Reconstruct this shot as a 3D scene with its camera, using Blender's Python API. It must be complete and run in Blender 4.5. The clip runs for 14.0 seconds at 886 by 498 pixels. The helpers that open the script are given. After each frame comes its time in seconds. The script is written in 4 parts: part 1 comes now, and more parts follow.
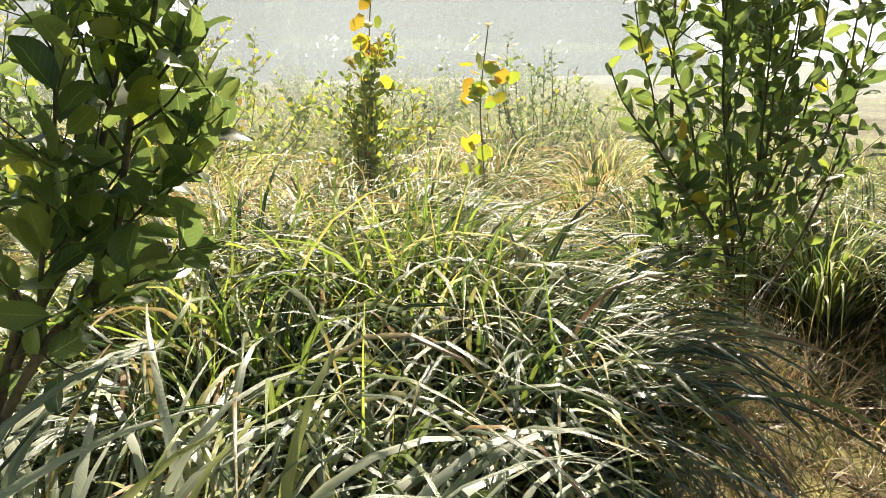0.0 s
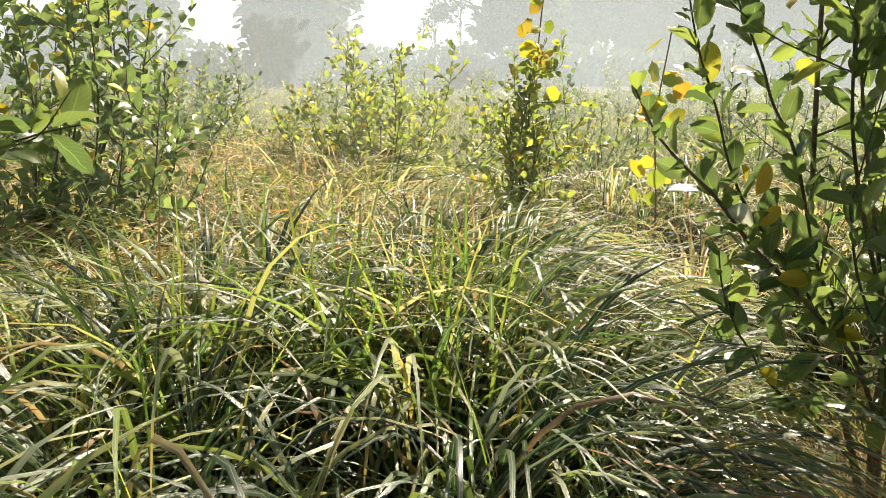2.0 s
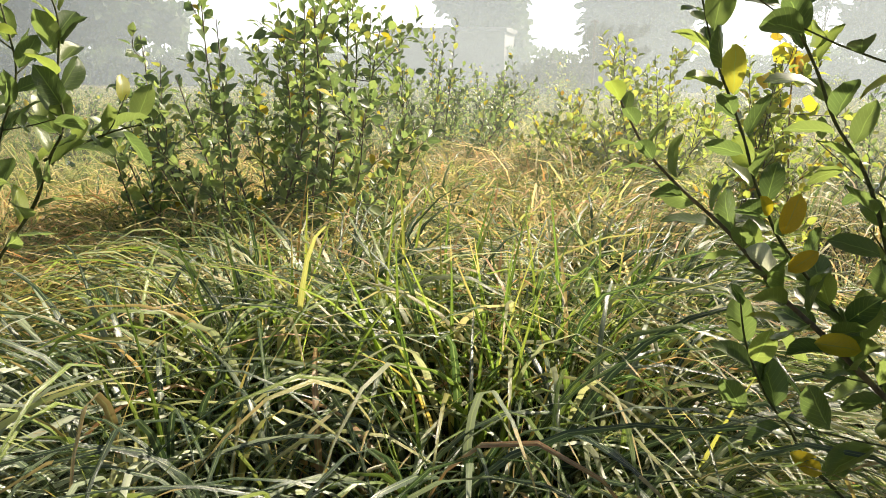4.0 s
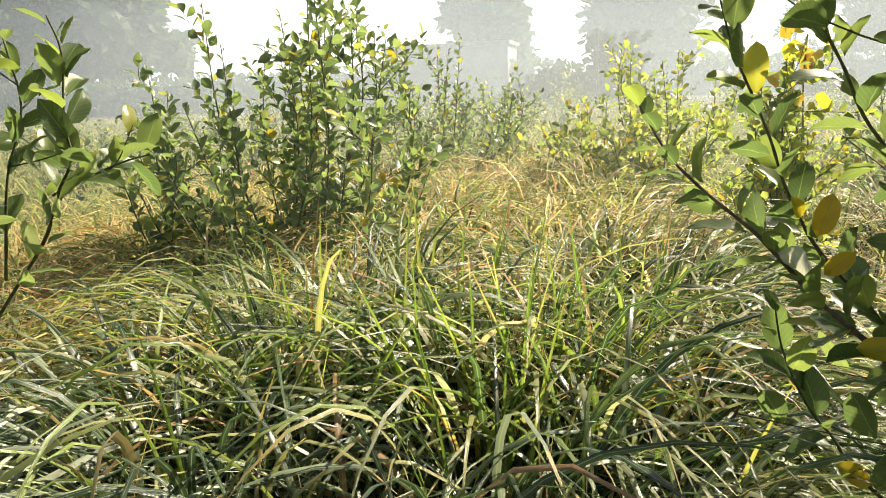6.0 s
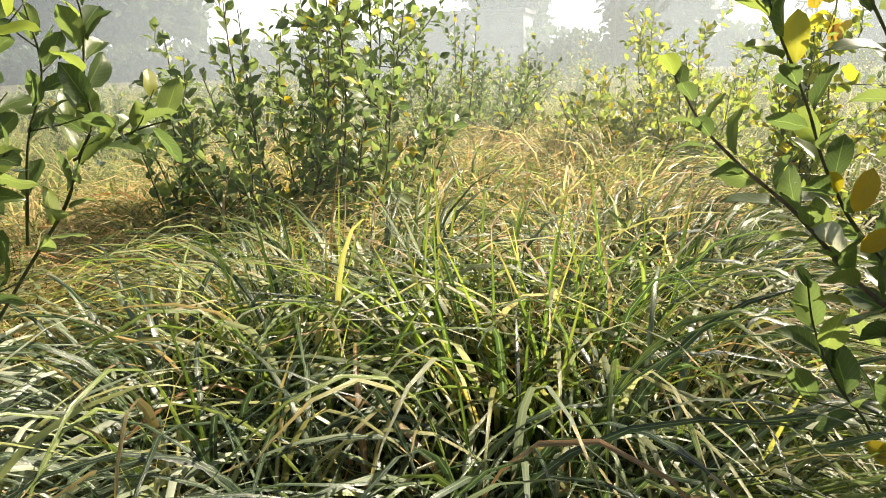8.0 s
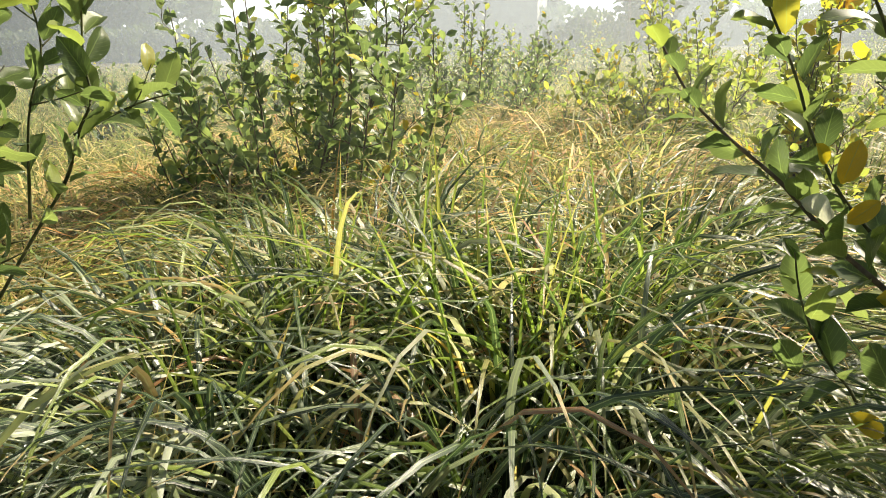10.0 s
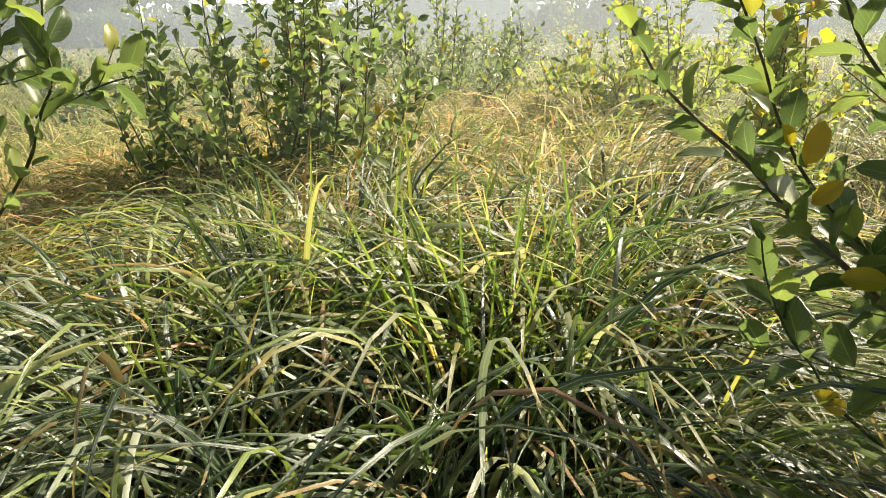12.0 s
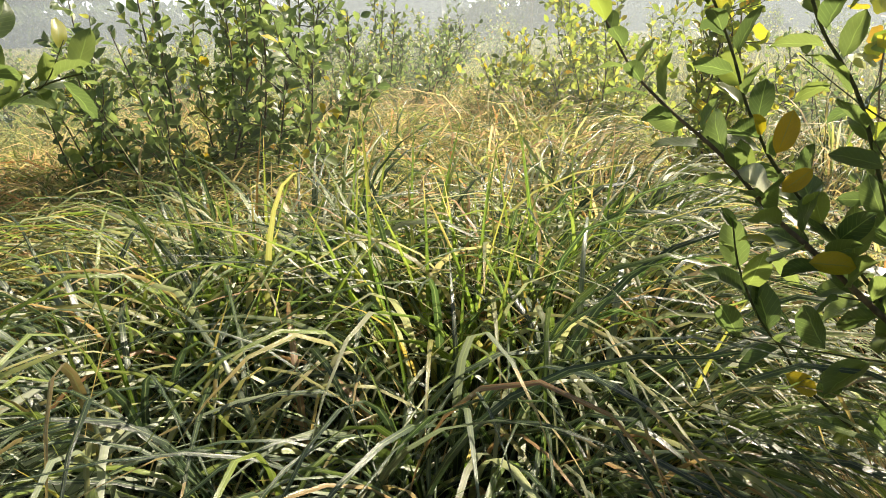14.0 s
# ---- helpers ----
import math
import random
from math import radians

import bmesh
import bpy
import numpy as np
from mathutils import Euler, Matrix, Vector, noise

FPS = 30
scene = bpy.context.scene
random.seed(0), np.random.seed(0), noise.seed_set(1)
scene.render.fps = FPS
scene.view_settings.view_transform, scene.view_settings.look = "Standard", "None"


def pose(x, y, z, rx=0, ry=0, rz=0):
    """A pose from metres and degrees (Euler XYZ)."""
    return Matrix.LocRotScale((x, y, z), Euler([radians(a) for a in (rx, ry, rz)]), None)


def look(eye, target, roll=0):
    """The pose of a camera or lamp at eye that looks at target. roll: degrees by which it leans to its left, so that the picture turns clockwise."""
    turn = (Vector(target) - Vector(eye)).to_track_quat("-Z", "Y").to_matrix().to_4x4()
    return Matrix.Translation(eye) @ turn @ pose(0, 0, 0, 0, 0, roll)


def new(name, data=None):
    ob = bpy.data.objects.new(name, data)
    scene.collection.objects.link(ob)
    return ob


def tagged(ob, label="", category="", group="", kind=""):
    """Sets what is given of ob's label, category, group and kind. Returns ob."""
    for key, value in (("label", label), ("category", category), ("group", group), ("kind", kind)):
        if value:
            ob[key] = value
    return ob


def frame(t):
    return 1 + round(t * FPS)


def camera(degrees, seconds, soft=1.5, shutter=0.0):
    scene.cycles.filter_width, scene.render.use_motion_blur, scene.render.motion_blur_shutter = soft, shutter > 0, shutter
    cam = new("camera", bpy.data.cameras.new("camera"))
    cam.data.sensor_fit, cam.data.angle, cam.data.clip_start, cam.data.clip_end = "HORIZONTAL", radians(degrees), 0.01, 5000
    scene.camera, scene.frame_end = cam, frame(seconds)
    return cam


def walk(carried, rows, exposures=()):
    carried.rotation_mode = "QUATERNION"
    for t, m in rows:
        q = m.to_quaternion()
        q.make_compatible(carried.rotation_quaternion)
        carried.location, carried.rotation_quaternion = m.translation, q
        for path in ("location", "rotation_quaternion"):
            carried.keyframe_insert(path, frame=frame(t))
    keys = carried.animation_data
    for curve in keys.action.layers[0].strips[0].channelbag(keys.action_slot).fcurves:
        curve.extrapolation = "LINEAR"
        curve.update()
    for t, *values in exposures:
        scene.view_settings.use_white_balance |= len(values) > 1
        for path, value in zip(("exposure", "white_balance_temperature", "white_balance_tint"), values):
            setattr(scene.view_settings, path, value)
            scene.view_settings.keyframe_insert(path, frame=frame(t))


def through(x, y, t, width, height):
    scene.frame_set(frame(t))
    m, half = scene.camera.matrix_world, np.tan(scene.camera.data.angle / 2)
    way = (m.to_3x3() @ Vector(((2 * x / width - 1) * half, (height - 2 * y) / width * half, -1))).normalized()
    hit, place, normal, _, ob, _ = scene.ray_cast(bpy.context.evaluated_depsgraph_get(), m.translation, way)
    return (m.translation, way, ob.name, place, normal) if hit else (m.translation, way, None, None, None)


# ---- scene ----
cam = camera(60.7, 14.0, soft=0.5)

PATH = [
    (0, (-1.161, -0.236, 1.486), (-0.133, 1.41, 1.004), -0.1),
    (0.5, (-0.924, -0.154, 1.485), (-0.053, 1.584, 1.015), 1.6),
    (1, (-0.668, -0.149, 1.477), (-0.255, 1.745, 0.985), 1.3),
    (1.1, (-0.630, -0.140, 1.477), (-0.18, 1.745, 1.015), 3.2),
    (1.5, (-0.433, -0.106, 1.482), (-0.026, 1.794, 1.007), 1.2),
    (2, (-0.255, -0.049, 1.506), (0.138, 1.855, 1.037), 0.5),
    (2.4, (-0.074, -0.081, 1.506), (0.108, 1.884, 1.182), 5.0),
    (2.5, (-0.002, -0.074, 1.514), (0.123, 1.894, 1.181), 5.3),
    (3, (0.259, -0.089, 1.52), (0.479, 1.865, 1.153), 0.9),
    (3.5, (0.396, -0.034, 1.524), (0.362, 1.927, 1.132), 2.3),
    (4, (0.463, 0.009, 1.516), (0.007, 1.902, 1.055), 0.4),
    (4.2, (0.483, 0.023, 1.517), (-0.132, 1.868, 1.047), -0.8),
    (6.3, (0.428, 0.052, 1.513), (-0.052, 1.948, 1.093), -2.5),
    (6.5, (0.42, 0.055, 1.513), (-0.061, 1.948, 1.081), -2.4),
    (7, (0.405, 0.067, 1.516), (-0.065, 1.955, 1.05), -2.0),
    (7.5, (0.4, 0.063, 1.512), (-0.115, 1.932, 1.018), -1.4),
    (8, (0.41, 0.063, 1.511), (-0.107, 1.93, 1.013), -1.9),
    (8.2, (0.417, 0.061, 1.512), (-0.087, 1.933, 1.023), -2.0),
    (10.3, (0.456, 0.054, 1.493), (-0.104, 1.894, 0.947), -2.3),
    (10.5, (0.453, 0.048, 1.491), (-0.12, 1.886, 0.948), -2.7),
    (11, (0.45, 0.054, 1.485), (-0.141, 1.875, 0.905), -3.0),
    (11.5, (0.461, 0.06, 1.488), (-0.066, 1.901, 0.911), -2.6),
    (12, (0.461, 0.059, 1.486), (-0.019, 1.913, 0.908), -1.7),
    (12.5, (0.453, 0.052, 1.484), (-0.009, 1.906, 0.892), -2.1),
    (13, (0.436, 0.053, 1.485), (-0.013, 1.91, 0.893), -2.8),
    (13.5, (0.404, 0.056, 1.484), (-0.007, 1.929, 0.916), -2.2),
    (14, (0.385, 0.058, 1.479), (0.068, 1.943, 0.892), -1.8),
]
walk(cam, [(t, look(eye, target, roll)) for t, eye, target, roll in PATH],
     [(0, 1.28), (1.0, 1.15), (2.0, 1.15), (2.5, 0.92), (3.0, 0.5), (3.5, 1.0), (4.0, 1.22), (6.3, 1.32), (8.2, 1.33), (10.5, 1.28), (14, 1.22)])

# ---- light ----
SUN_AZ, SUN_EL = 39.0, 39.0      # degrees from straight ahead (+y) towards +x, and above the horizon
world = bpy.data.worlds.new("misty_sky")
scene.world = world
world.use_nodes = True
wn = world.node_tree.nodes
sky = wn.new("ShaderNodeTexSky")
sky.sky_type = 'NISHITA'
sky.sun_disc = False
sky.sun_elevation, sky.sun_rotation = radians(SUN_EL), radians(SUN_AZ)
sky.air_density, sky.dust_density, sky.ozone_density = 1.0, 2.5, 1.0
wn["Background"].inputs["Strength"].default_value = 0.031
world.node_tree.links.new(sky.outputs[0], wn["Background"].inputs["Color"])

sun_data = bpy.data.lights.new("sun", 'SUN')
sun_data.energy, sun_data.angle, sun_data.color = 5.0, radians(0.8), (1.0, 0.88, 0.70)
sun = new("sun", sun_data)
sun_dir = Vector((math.sin(radians(SUN_AZ)) * math.cos(radians(SUN_EL)),
                  math.cos(radians(SUN_AZ)) * math.cos(radians(SUN_EL)), math.sin(radians(SUN_EL))))
sun.matrix_world = look(sun_dir * 60, (0, 0, 0))


# ---- materials ----
class Nodes:
    """Short hand for a node material."""

    def __init__(self, name):
        self.mat = bpy.data.materials.new(name)
        self.mat.use_nodes = True
        self.tree = self.mat.node_tree
        self.tree.nodes.clear()
        self.out = self.tree.nodes.new("ShaderNodeOutputMaterial")

    def add(self, kind, **sets):
        n = self.tree.nodes.new(kind)
        for key, value in sets.items():
            if key in n.inputs:
                n.inputs[key].default_value = value
            else:
                setattr(n, key, value)
        return n

    def link(self, a, b):
        self.tree.links.new(a, b)

    def math(self, op, a, b=None):
        n = self.tree.nodes.new("ShaderNodeMath")
        n.operation = op
        for i, v in enumerate((a, b)):
            if v is None:
                continue
            if isinstance(v, (int, float)):
                n.inputs[i].default_value = v
            else:
                self.link(v, n.inputs[i])
        return n.outputs[0]

    def ramp(self, fac, stops):
        n = self.tree.nodes.new("ShaderNodeValToRGB")
        el = n.color_ramp.elements
        while len(el) < len(stops):
            el.new(0.5)
        for e, (p, c) in zip(el, stops):
            e.position, e.color = p, (*c, 1)
        self.link(fac, n.inputs[0])
        return n.outputs[0]

    def mix(self, fac, a, b, kind='MIX'):
        n = self.tree.nodes.new("ShaderNodeMix")
        n.data_type, n.blend_type = 'RGBA', kind
        for sock, v in ((n.inputs[0], fac), (n.inputs[6], a), (n.inputs[7], b)):
            if isinstance(v, (int, float)):
                sock.default_value = v
            elif isinstance(v, tuple):
                sock.default_value = (*v, 1)
            else:
                self.link(v, sock)
        return n.outputs[2]

    def noise(self, scale, detail=3.0, coord="Object"):
        c = self.tree.nodes.new("ShaderNodeTexCoord")
        n = self.add("ShaderNodeTexNoise", Scale=scale, Detail=detail)
        self.link(c.outputs[coord], n.inputs["Vector"])
        return n.outputs[0]

    def chance(self):
        """A random number a piece: its own object's and its own island's, added."""
        a = self.tree.nodes.new("ShaderNodeObjectInfo").outputs["Random"]
        b = self.tree.nodes.new("ShaderNodeNewGeometry").outputs["Random Per Island"]
        return self.math('FRACT', self.math('ADD', a, b))

    def along(self):
        """u across and v along a blade or a leaf."""
        c = self.tree.nodes.new("ShaderNodeTexCoord")
        s = self.tree.nodes.new("ShaderNodeSeparateXYZ")
        self.link(c.outputs["UV"], s.inputs[0])
        return s.outputs[0], s.outputs[1]

    def surface(self, colour, rough=0.5, through=0.0, glow=1.3, bump=None, bump_depth=0.002, spec=0.5, coat=0.0, thin=None, blue=0.85):
        p = self.tree.nodes.new("ShaderNodeBsdfPrincipled")
        p.inputs["Specular IOR Level"].default_value = spec
        p.inputs["Coat Weight"].default_value = coat
        for key, v in (("Base Color", colour), ("Roughness", rough)):
            if isinstance(v, tuple):
                p.inputs[key].default_value = (*v, 1)
            elif isinstance(v, (int, float)):
                p.inputs[key].default_value = v
            else:
                self.link(v, p.inputs[key])
        if bump is not None:
            b = self.add("ShaderNodeBump", Strength=0.7, Distance=bump_depth)
            self.link(bump, b.inputs["Height"])
            self.link(b.outputs[0], p.inputs["Normal"])
        last = p.outputs[0]
        if through:
            t = self.tree.nodes.new("ShaderNodeBsdfTranslucent")
            lit = self.mix(1.0, colour, (glow, glow * 1.02, glow * blue), 'MULTIPLY')
            self.link(lit, t.inputs[0])
            m = self.add("ShaderNodeMixShader")
            m.inputs[0].default_value = through
            if thin is not None:
                self.link(thin, m.inputs[0])
            self.link(last, m.inputs[1])
            self.link(t.outputs[0], m.inputs[2])
            last = m.outputs[0]
        self.link(last, self.out.inputs[0])
        return self.mat


def blade_material(name, stops, tip, rough=0.36, spec=1.0, blue=0.9, most=0.28):
    n = Nodes(name)
    r = n.chance()
    u, v = n.along()
    base = n.ramp(r, stops)
    patch = n.noise(9.0, 3.0)
    base = n.mix(n.math('MULTIPLY', patch, 0.5), base, n.mix(1.0, base, (0.72, 0.70, 0.5), 'MULTIPLY'))
    # pale midrib and the lengthwise veins
    rib = n.math('LESS_THAN', n.math('ABSOLUTE', n.math('SUBTRACT', u, 0.5)), 0.07)
    base = n.mix(n.math('MULTIPLY', rib, 0.35), base, (0.42, 0.50, 0.22))
    vein = n.math('SINE', n.math('MULTIPLY', u, 60.0))
    # the tips dry out, and brown spots run along the edges
    edge = n.math('ADD', v, n.math('MULTIPLY', n.math('SUBTRACT', patch, 0.5), 0.35))
    dry = n.math('GREATER_THAN', n.math('ADD', edge, n.math('MULTIPLY', n.math('FRACT', n.math('MULTIPLY', r, 7.13)), 0.32)), 1.17)
    base = n.mix(n.math('MULTIPLY', dry, 0.8), base, tip)
    foot = n.math('LESS_THAN', v, 0.16)
    base = n.mix(n.math('MULTIPLY', foot, 0.5), base, (0.38, 0.33, 0.17))
    thin = n.math('ADD', 0.05, n.math('MULTIPLY', n.math('MINIMUM', n.math('MULTIPLY', v, 1.6), 1.0), most))
    return n.surface(base, rough, 0.42, 1.7, n.math('ADD', vein, patch), 0.0002, spec, 0.0, thin, blue)


# Front grass: shade put into the dark stops, silver sheen into the pale.
GREEN_SHADED = [(0.0, (0.020, 0.042, 0.018)), (0.58, (0.042, 0.075, 0.030)), (0.62, (0.15, 0.19, 0.12)), (0.72, (0.24, 0.28, 0.19)), (0.75, (0.10, 0.16, 0.030)),
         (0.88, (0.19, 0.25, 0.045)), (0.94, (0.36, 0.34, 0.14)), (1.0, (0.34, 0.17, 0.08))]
# Lit copy for the bed: sunlit yellow-green and pale sheen in the colour.
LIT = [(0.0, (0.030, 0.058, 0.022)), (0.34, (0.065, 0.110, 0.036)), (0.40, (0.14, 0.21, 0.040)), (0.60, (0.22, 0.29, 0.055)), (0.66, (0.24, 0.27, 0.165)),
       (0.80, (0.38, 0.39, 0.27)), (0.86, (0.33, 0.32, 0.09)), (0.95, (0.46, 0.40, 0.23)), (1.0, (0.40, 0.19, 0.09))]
# Pale blades with the sky's silver sheen put into the base colour.
SHEEN = [(0.0, (0.20, 0.24, 0.165)), (0.30, (0.48, 0.52, 0.42)), (0.7, (0.60, 0.63, 0.54)), (0.9, (0.42, 0.46, 0.16)), (1.0, (0.52, 0.44, 0.24))]
DRYISH = [(0.0, (0.10, 0.14, 0.045)), (0.22, (0.20, 0.25, 0.065)), (0.45, (0.37, 0.36, 0.13)),
          (0.68, (0.56, 0.45, 0.20)), (0.90, (0.66, 0.48, 0.28)), (1.0, (0.54, 0.26, 0.11))]
FIELD = [(0.0, (0.13, 0.19, 0.06)), (0.4, (0.25, 0.29, 0.09)), (0.75, (0.42, 0.40, 0.15)), (1.0, (0.52, 0.43, 0.20))]
m_blade_shaded = blade_material("shaded_lemongrass_blade", GREEN_SHADED, (0.50, 0.38, 0.15), 0.34, 1.0, 0.9, 0.2)
m_blade_lit = blade_material("sunlit_grass_blade", LIT, (0.55, 0.40, 0.16), 0.36, 1.0, 0.8, 0.40)
m_blade_stiff = blade_material("upright_yellow_green_blade", [(0.0, (0.085, 0.15, 0.030)), (0.4, (0.15, 0.23, 0.040)), (0.75, (0.25, 0.31, 0.060)), (0.92, (0.38, 0.37, 0.10)), (1.0, (0.40, 0.24, 0.08))],
                               (0.55, 0.42, 0.18), 0.40, 0.8, 0.7, 0.46)
m_blade_sheen = blade_material("sheen_grass_blade", SHEEN, (0.50, 0.40, 0.20), 0.38, 1.0, 0.95, 0.26)
m_blade_dry = blade_material("ripe_grass_blade", DRYISH, (0.62, 0.46, 0.20), 0.48, 0.6, 0.85, 0.44)
m_blade_field = blade_material("field_grass_blade", FIELD, (0.55, 0.46, 0.26), 0.75, 0.2, 0.9, 0.36)
m_straw = blade_material("straw", [(0.0, (0.17, 0.10, 0.05)), (0.4, (0.33, 0.21, 0.09)), (0.8, (0.52, 0.38, 0.17)), (1.0, (0.20, 0.22, 0.06))], (0.45, 0.30, 0.12))


# Old sheaths, coloured near black to stand for shade between the blades.
m_sheath_shade = blade_material("shade_dark_sheath", [(0.0, (0.022, 0.030, 0.014)), (0.5, (0.036, 0.044, 0.018)), (1.0, (0.065, 0.050, 0.026))], (0.07, 0.055, 0.035), 0.7, 0.2, 0.5, 0.05)


def leaf_material(name, stops, rough=0.34, through=0.38, glow=1.8):
    n = Nodes(name)
    r = n.chance()
    u, v = n.along()
    base = n.ramp(r, stops)
    patch = n.noise(28.0, 3.0)
    base = n.mix(n.math('MULTIPLY', patch, 0.55), base, n.mix(1.0, base, (0.55, 0.7, 0.5), 'MULTIPLY'))
    rib = n.math('LESS_THAN', n.math('ABSOLUTE', n.math('SUBTRACT', u, 0.5)), 0.022)
    side = n.math('LESS_THAN', n.math('FRACT', n.math('ADD', n.math('MULTIPLY', v, 8.0),
                  n.math('MULTIPLY', n.math('ABSOLUTE', n.math('SUBTRACT', u, 0.5)), -5.0))), 0.10)
    veins = n.math('MAXIMUM', rib, n.math('MULTIPLY', side, 0.4))
    base = n.mix(n.math('MULTIPLY', veins, 0.45), base, (0.25, 0.34, 0.10))
    return n.surface(base, rough, through, glow, n.math('SUBTRACT', patch, veins), 0.0008, 0.5, 0.22)


CITRUS = [(0.0, (0.062, 0.092, 0.034)), (0.5, (0.105, 0.142, 0.048)), (0.82, (0.165, 0.20, 0.062)), (0.97, (0.22, 0.26, 0.05)), (1.0, (0.36, 0.32, 0.04))]
YOUNG = [(0.0, (0.085, 0.125, 0.050)), (0.5, (0.155, 0.205, 0.072)), (0.85, (0.24, 0.29, 0.095)), (1.0, (0.36, 0.34, 0.07))]
m_leaf = leaf_material("citrus_leaf", CITRUS, 0.36, 0.45, 2.2)
m_leaf_young = leaf_material("young_citrus_leaf", YOUNG, 0.4, 0.42, 2.0)
# Brighter leaf copy: backlight on sapling and bush put into the colour.
m_leaf_backlit = leaf_material("sunlit_yellow_green_leaf", [(0.0, (0.15, 0.19, 0.045)), (0.5, (0.25, 0.29, 0.06)), (0.85, (0.36, 0.37, 0.075)), (1.0, (0.46, 0.38, 0.05))], 0.42, 0.48, 2.0)
m_leaf_yellow = leaf_material("yellowed_leaf", [(0.0, (0.52, 0.40, 0.02)), (0.6, (0.62, 0.48, 0.03)), (1.0, (0.55, 0.27, 0.02))], 0.45, 0.35, 1.3)
m_leaf_gourd = leaf_material("climber_leaf", [(0.0, (0.26, 0.36, 0.04)), (0.45, (0.42, 0.46, 0.05)), (0.75, (0.62, 0.48, 0.04)), (1.0, (0.60, 0.30, 0.03))], 0.5, 0.45, 1.4)
m_petal = leaf_material("pale_flower", [(0.0, (0.75, 0.72, 0.66)), (1.0, (0.8, 0.78, 0.72))], 0.6, 0.3, 1.1)


def bark_material(name, dark, light, scale=60.0):
    n = Nodes(name)
    a, b = n.noise(scale, 4.0), n.noise(scale / 7, 2.0)
    base = n.ramp(n.math('ADD', n.math('MULTIPLY', a, 0.6), n.math('MULTIPLY', b, 0.4)), [(0.35, dark), (0.65, light)])
    return n.surface(base, 0.8, 0, 1, a, 0.003, 0.3)


m_bark = bark_material("citrus_bark", (0.060, 0.048, 0.030), (0.20, 0.165, 0.11))
m_twig = bark_material("green_twig", (0.045, 0.055, 0.022), (0.12, 0.125, 0.055), 90)
m_stick = bark_material("dry_stick", (0.17, 0.12, 0.07), (0.38, 0.30, 0.19), 70)


def ground_material():
    n = Nodes("soil_and_dry_litter")
    a, b, c = n.noise(0.35, 4.0), n.noise(6.0, 5.0), n.noise(70.0, 4.0)
    soil = n.ramp(c, [(0.3, (0.050, 0.034, 0.022)), (0.7, (0.135, 0.095, 0.058))])
    green = n.ramp(b, [(0.3, (0.12, 0.15, 0.035)), (0.7, (0.36, 0.33, 0.12))])
    fac = n.ramp(n.math('ADD', n.math('MULTIPLY', a, 0.6), n.math('MULTIPLY', b, 0.4)), [(0.42, (0, 0, 0)), (0.60, (1, 1, 1))])
    return n.surface(n.mix(fac, soil, green), 0.95, 0, 1, n.math('ADD', b, c), 0.02, 0.2)


m_ground = ground_material()


def plain(name, dark, light, scale, rough=0.8):
    n = Nodes(name)
    a = n.noise(scale, 5.0)
    return n.surface(n.ramp(a, [(0.3, dark), (0.7, light)]), rough, 0, 1, a, 0.01, 0.3)


m_plaster = plain("weathered_plaster", (0.40, 0.40, 0.39), (0.56, 0.55, 0.53), 0.8)
m_roof = plain("roof_slab_concrete", (0.26, 0.26, 0.25), (0.38, 0.37, 0.36), 1.2)
m_far_leaf = leaf_material("far_foliage", [(0.0, (0.07, 0.105, 0.06)), (1.0, (0.13, 0.165, 0.085))], 0.6, 0.3)


def mist_material(name, density, top, tint):
    """Sheet standing in for thin ground mist: it scatters the light that falls on it and lets the rest through."""
    n = Nodes(name)
    c = n.tree.nodes.new("ShaderNodeTexCoord")
    s = n.tree.nodes.new("ShaderNodeSeparateXYZ")
    n.link(c.outputs["Object"], s.inputs[0])
    drift = n.noise(0.12, 2.0)
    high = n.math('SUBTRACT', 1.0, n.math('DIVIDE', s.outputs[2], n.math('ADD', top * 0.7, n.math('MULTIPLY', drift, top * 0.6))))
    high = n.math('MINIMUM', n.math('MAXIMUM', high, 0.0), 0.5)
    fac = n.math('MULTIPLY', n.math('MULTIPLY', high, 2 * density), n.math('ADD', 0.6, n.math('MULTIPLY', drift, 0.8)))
    t = n.add("ShaderNodeBsdfTransparent")
    a = n.add("ShaderNodeBsdfTranslucent")
    a.inputs[0].default_value = (*tint, 1)
    # droplets scatter evenly, whichever way the sheet runs: lit along the sun's direction
    even = n.add("ShaderNodeCombineXYZ", X=-sun_dir.x, Y=-sun_dir.y, Z=-sun_dir.z)
    n.link(even.outputs[0], a.inputs["Normal"])
    m = n.add("ShaderNodeMixShader")
    n.link(fac, m.inputs[0])
    n.link(t.outputs[0], m.inputs[1])
    n.link(a.outputs[0], m.inputs[2])
    n.link(m.outputs[0], n.out.inputs[0])
    return n.mat


# ---- mesh tools ----
def cross(a, b):
    return np.array((a[1] * b[2] - a[2] * b[1], a[2] * b[0] - a[0] * b[2], a[0] * b[1] - a[1] * b[0]))


def mesh_from(name, verts, faces, uvs=None, mats=(), smooth=True):
    me = bpy.data.meshes.new(name)
    me.from_pydata(np.asarray(verts).tolist(), [], np.asarray(faces).tolist() if isinstance(faces, np.ndarray) else faces)
    if uvs is not None:
        layer = me.uv_layers.new(name="UVMap")
        loops = np.empty(len(me.loops), dtype=np.int32)
        me.loops.foreach_get("vertex_index", loops)
        layer.data.foreach_set("uv", np.asarray(uvs, dtype=np.float32)[loops].ravel())
    for m in mats:
        me.materials.append(m)
    if smooth:
        me.polygons.foreach_set("use_smooth", np.ones(len(me.polygons), dtype=bool))
    me.update()
    return me


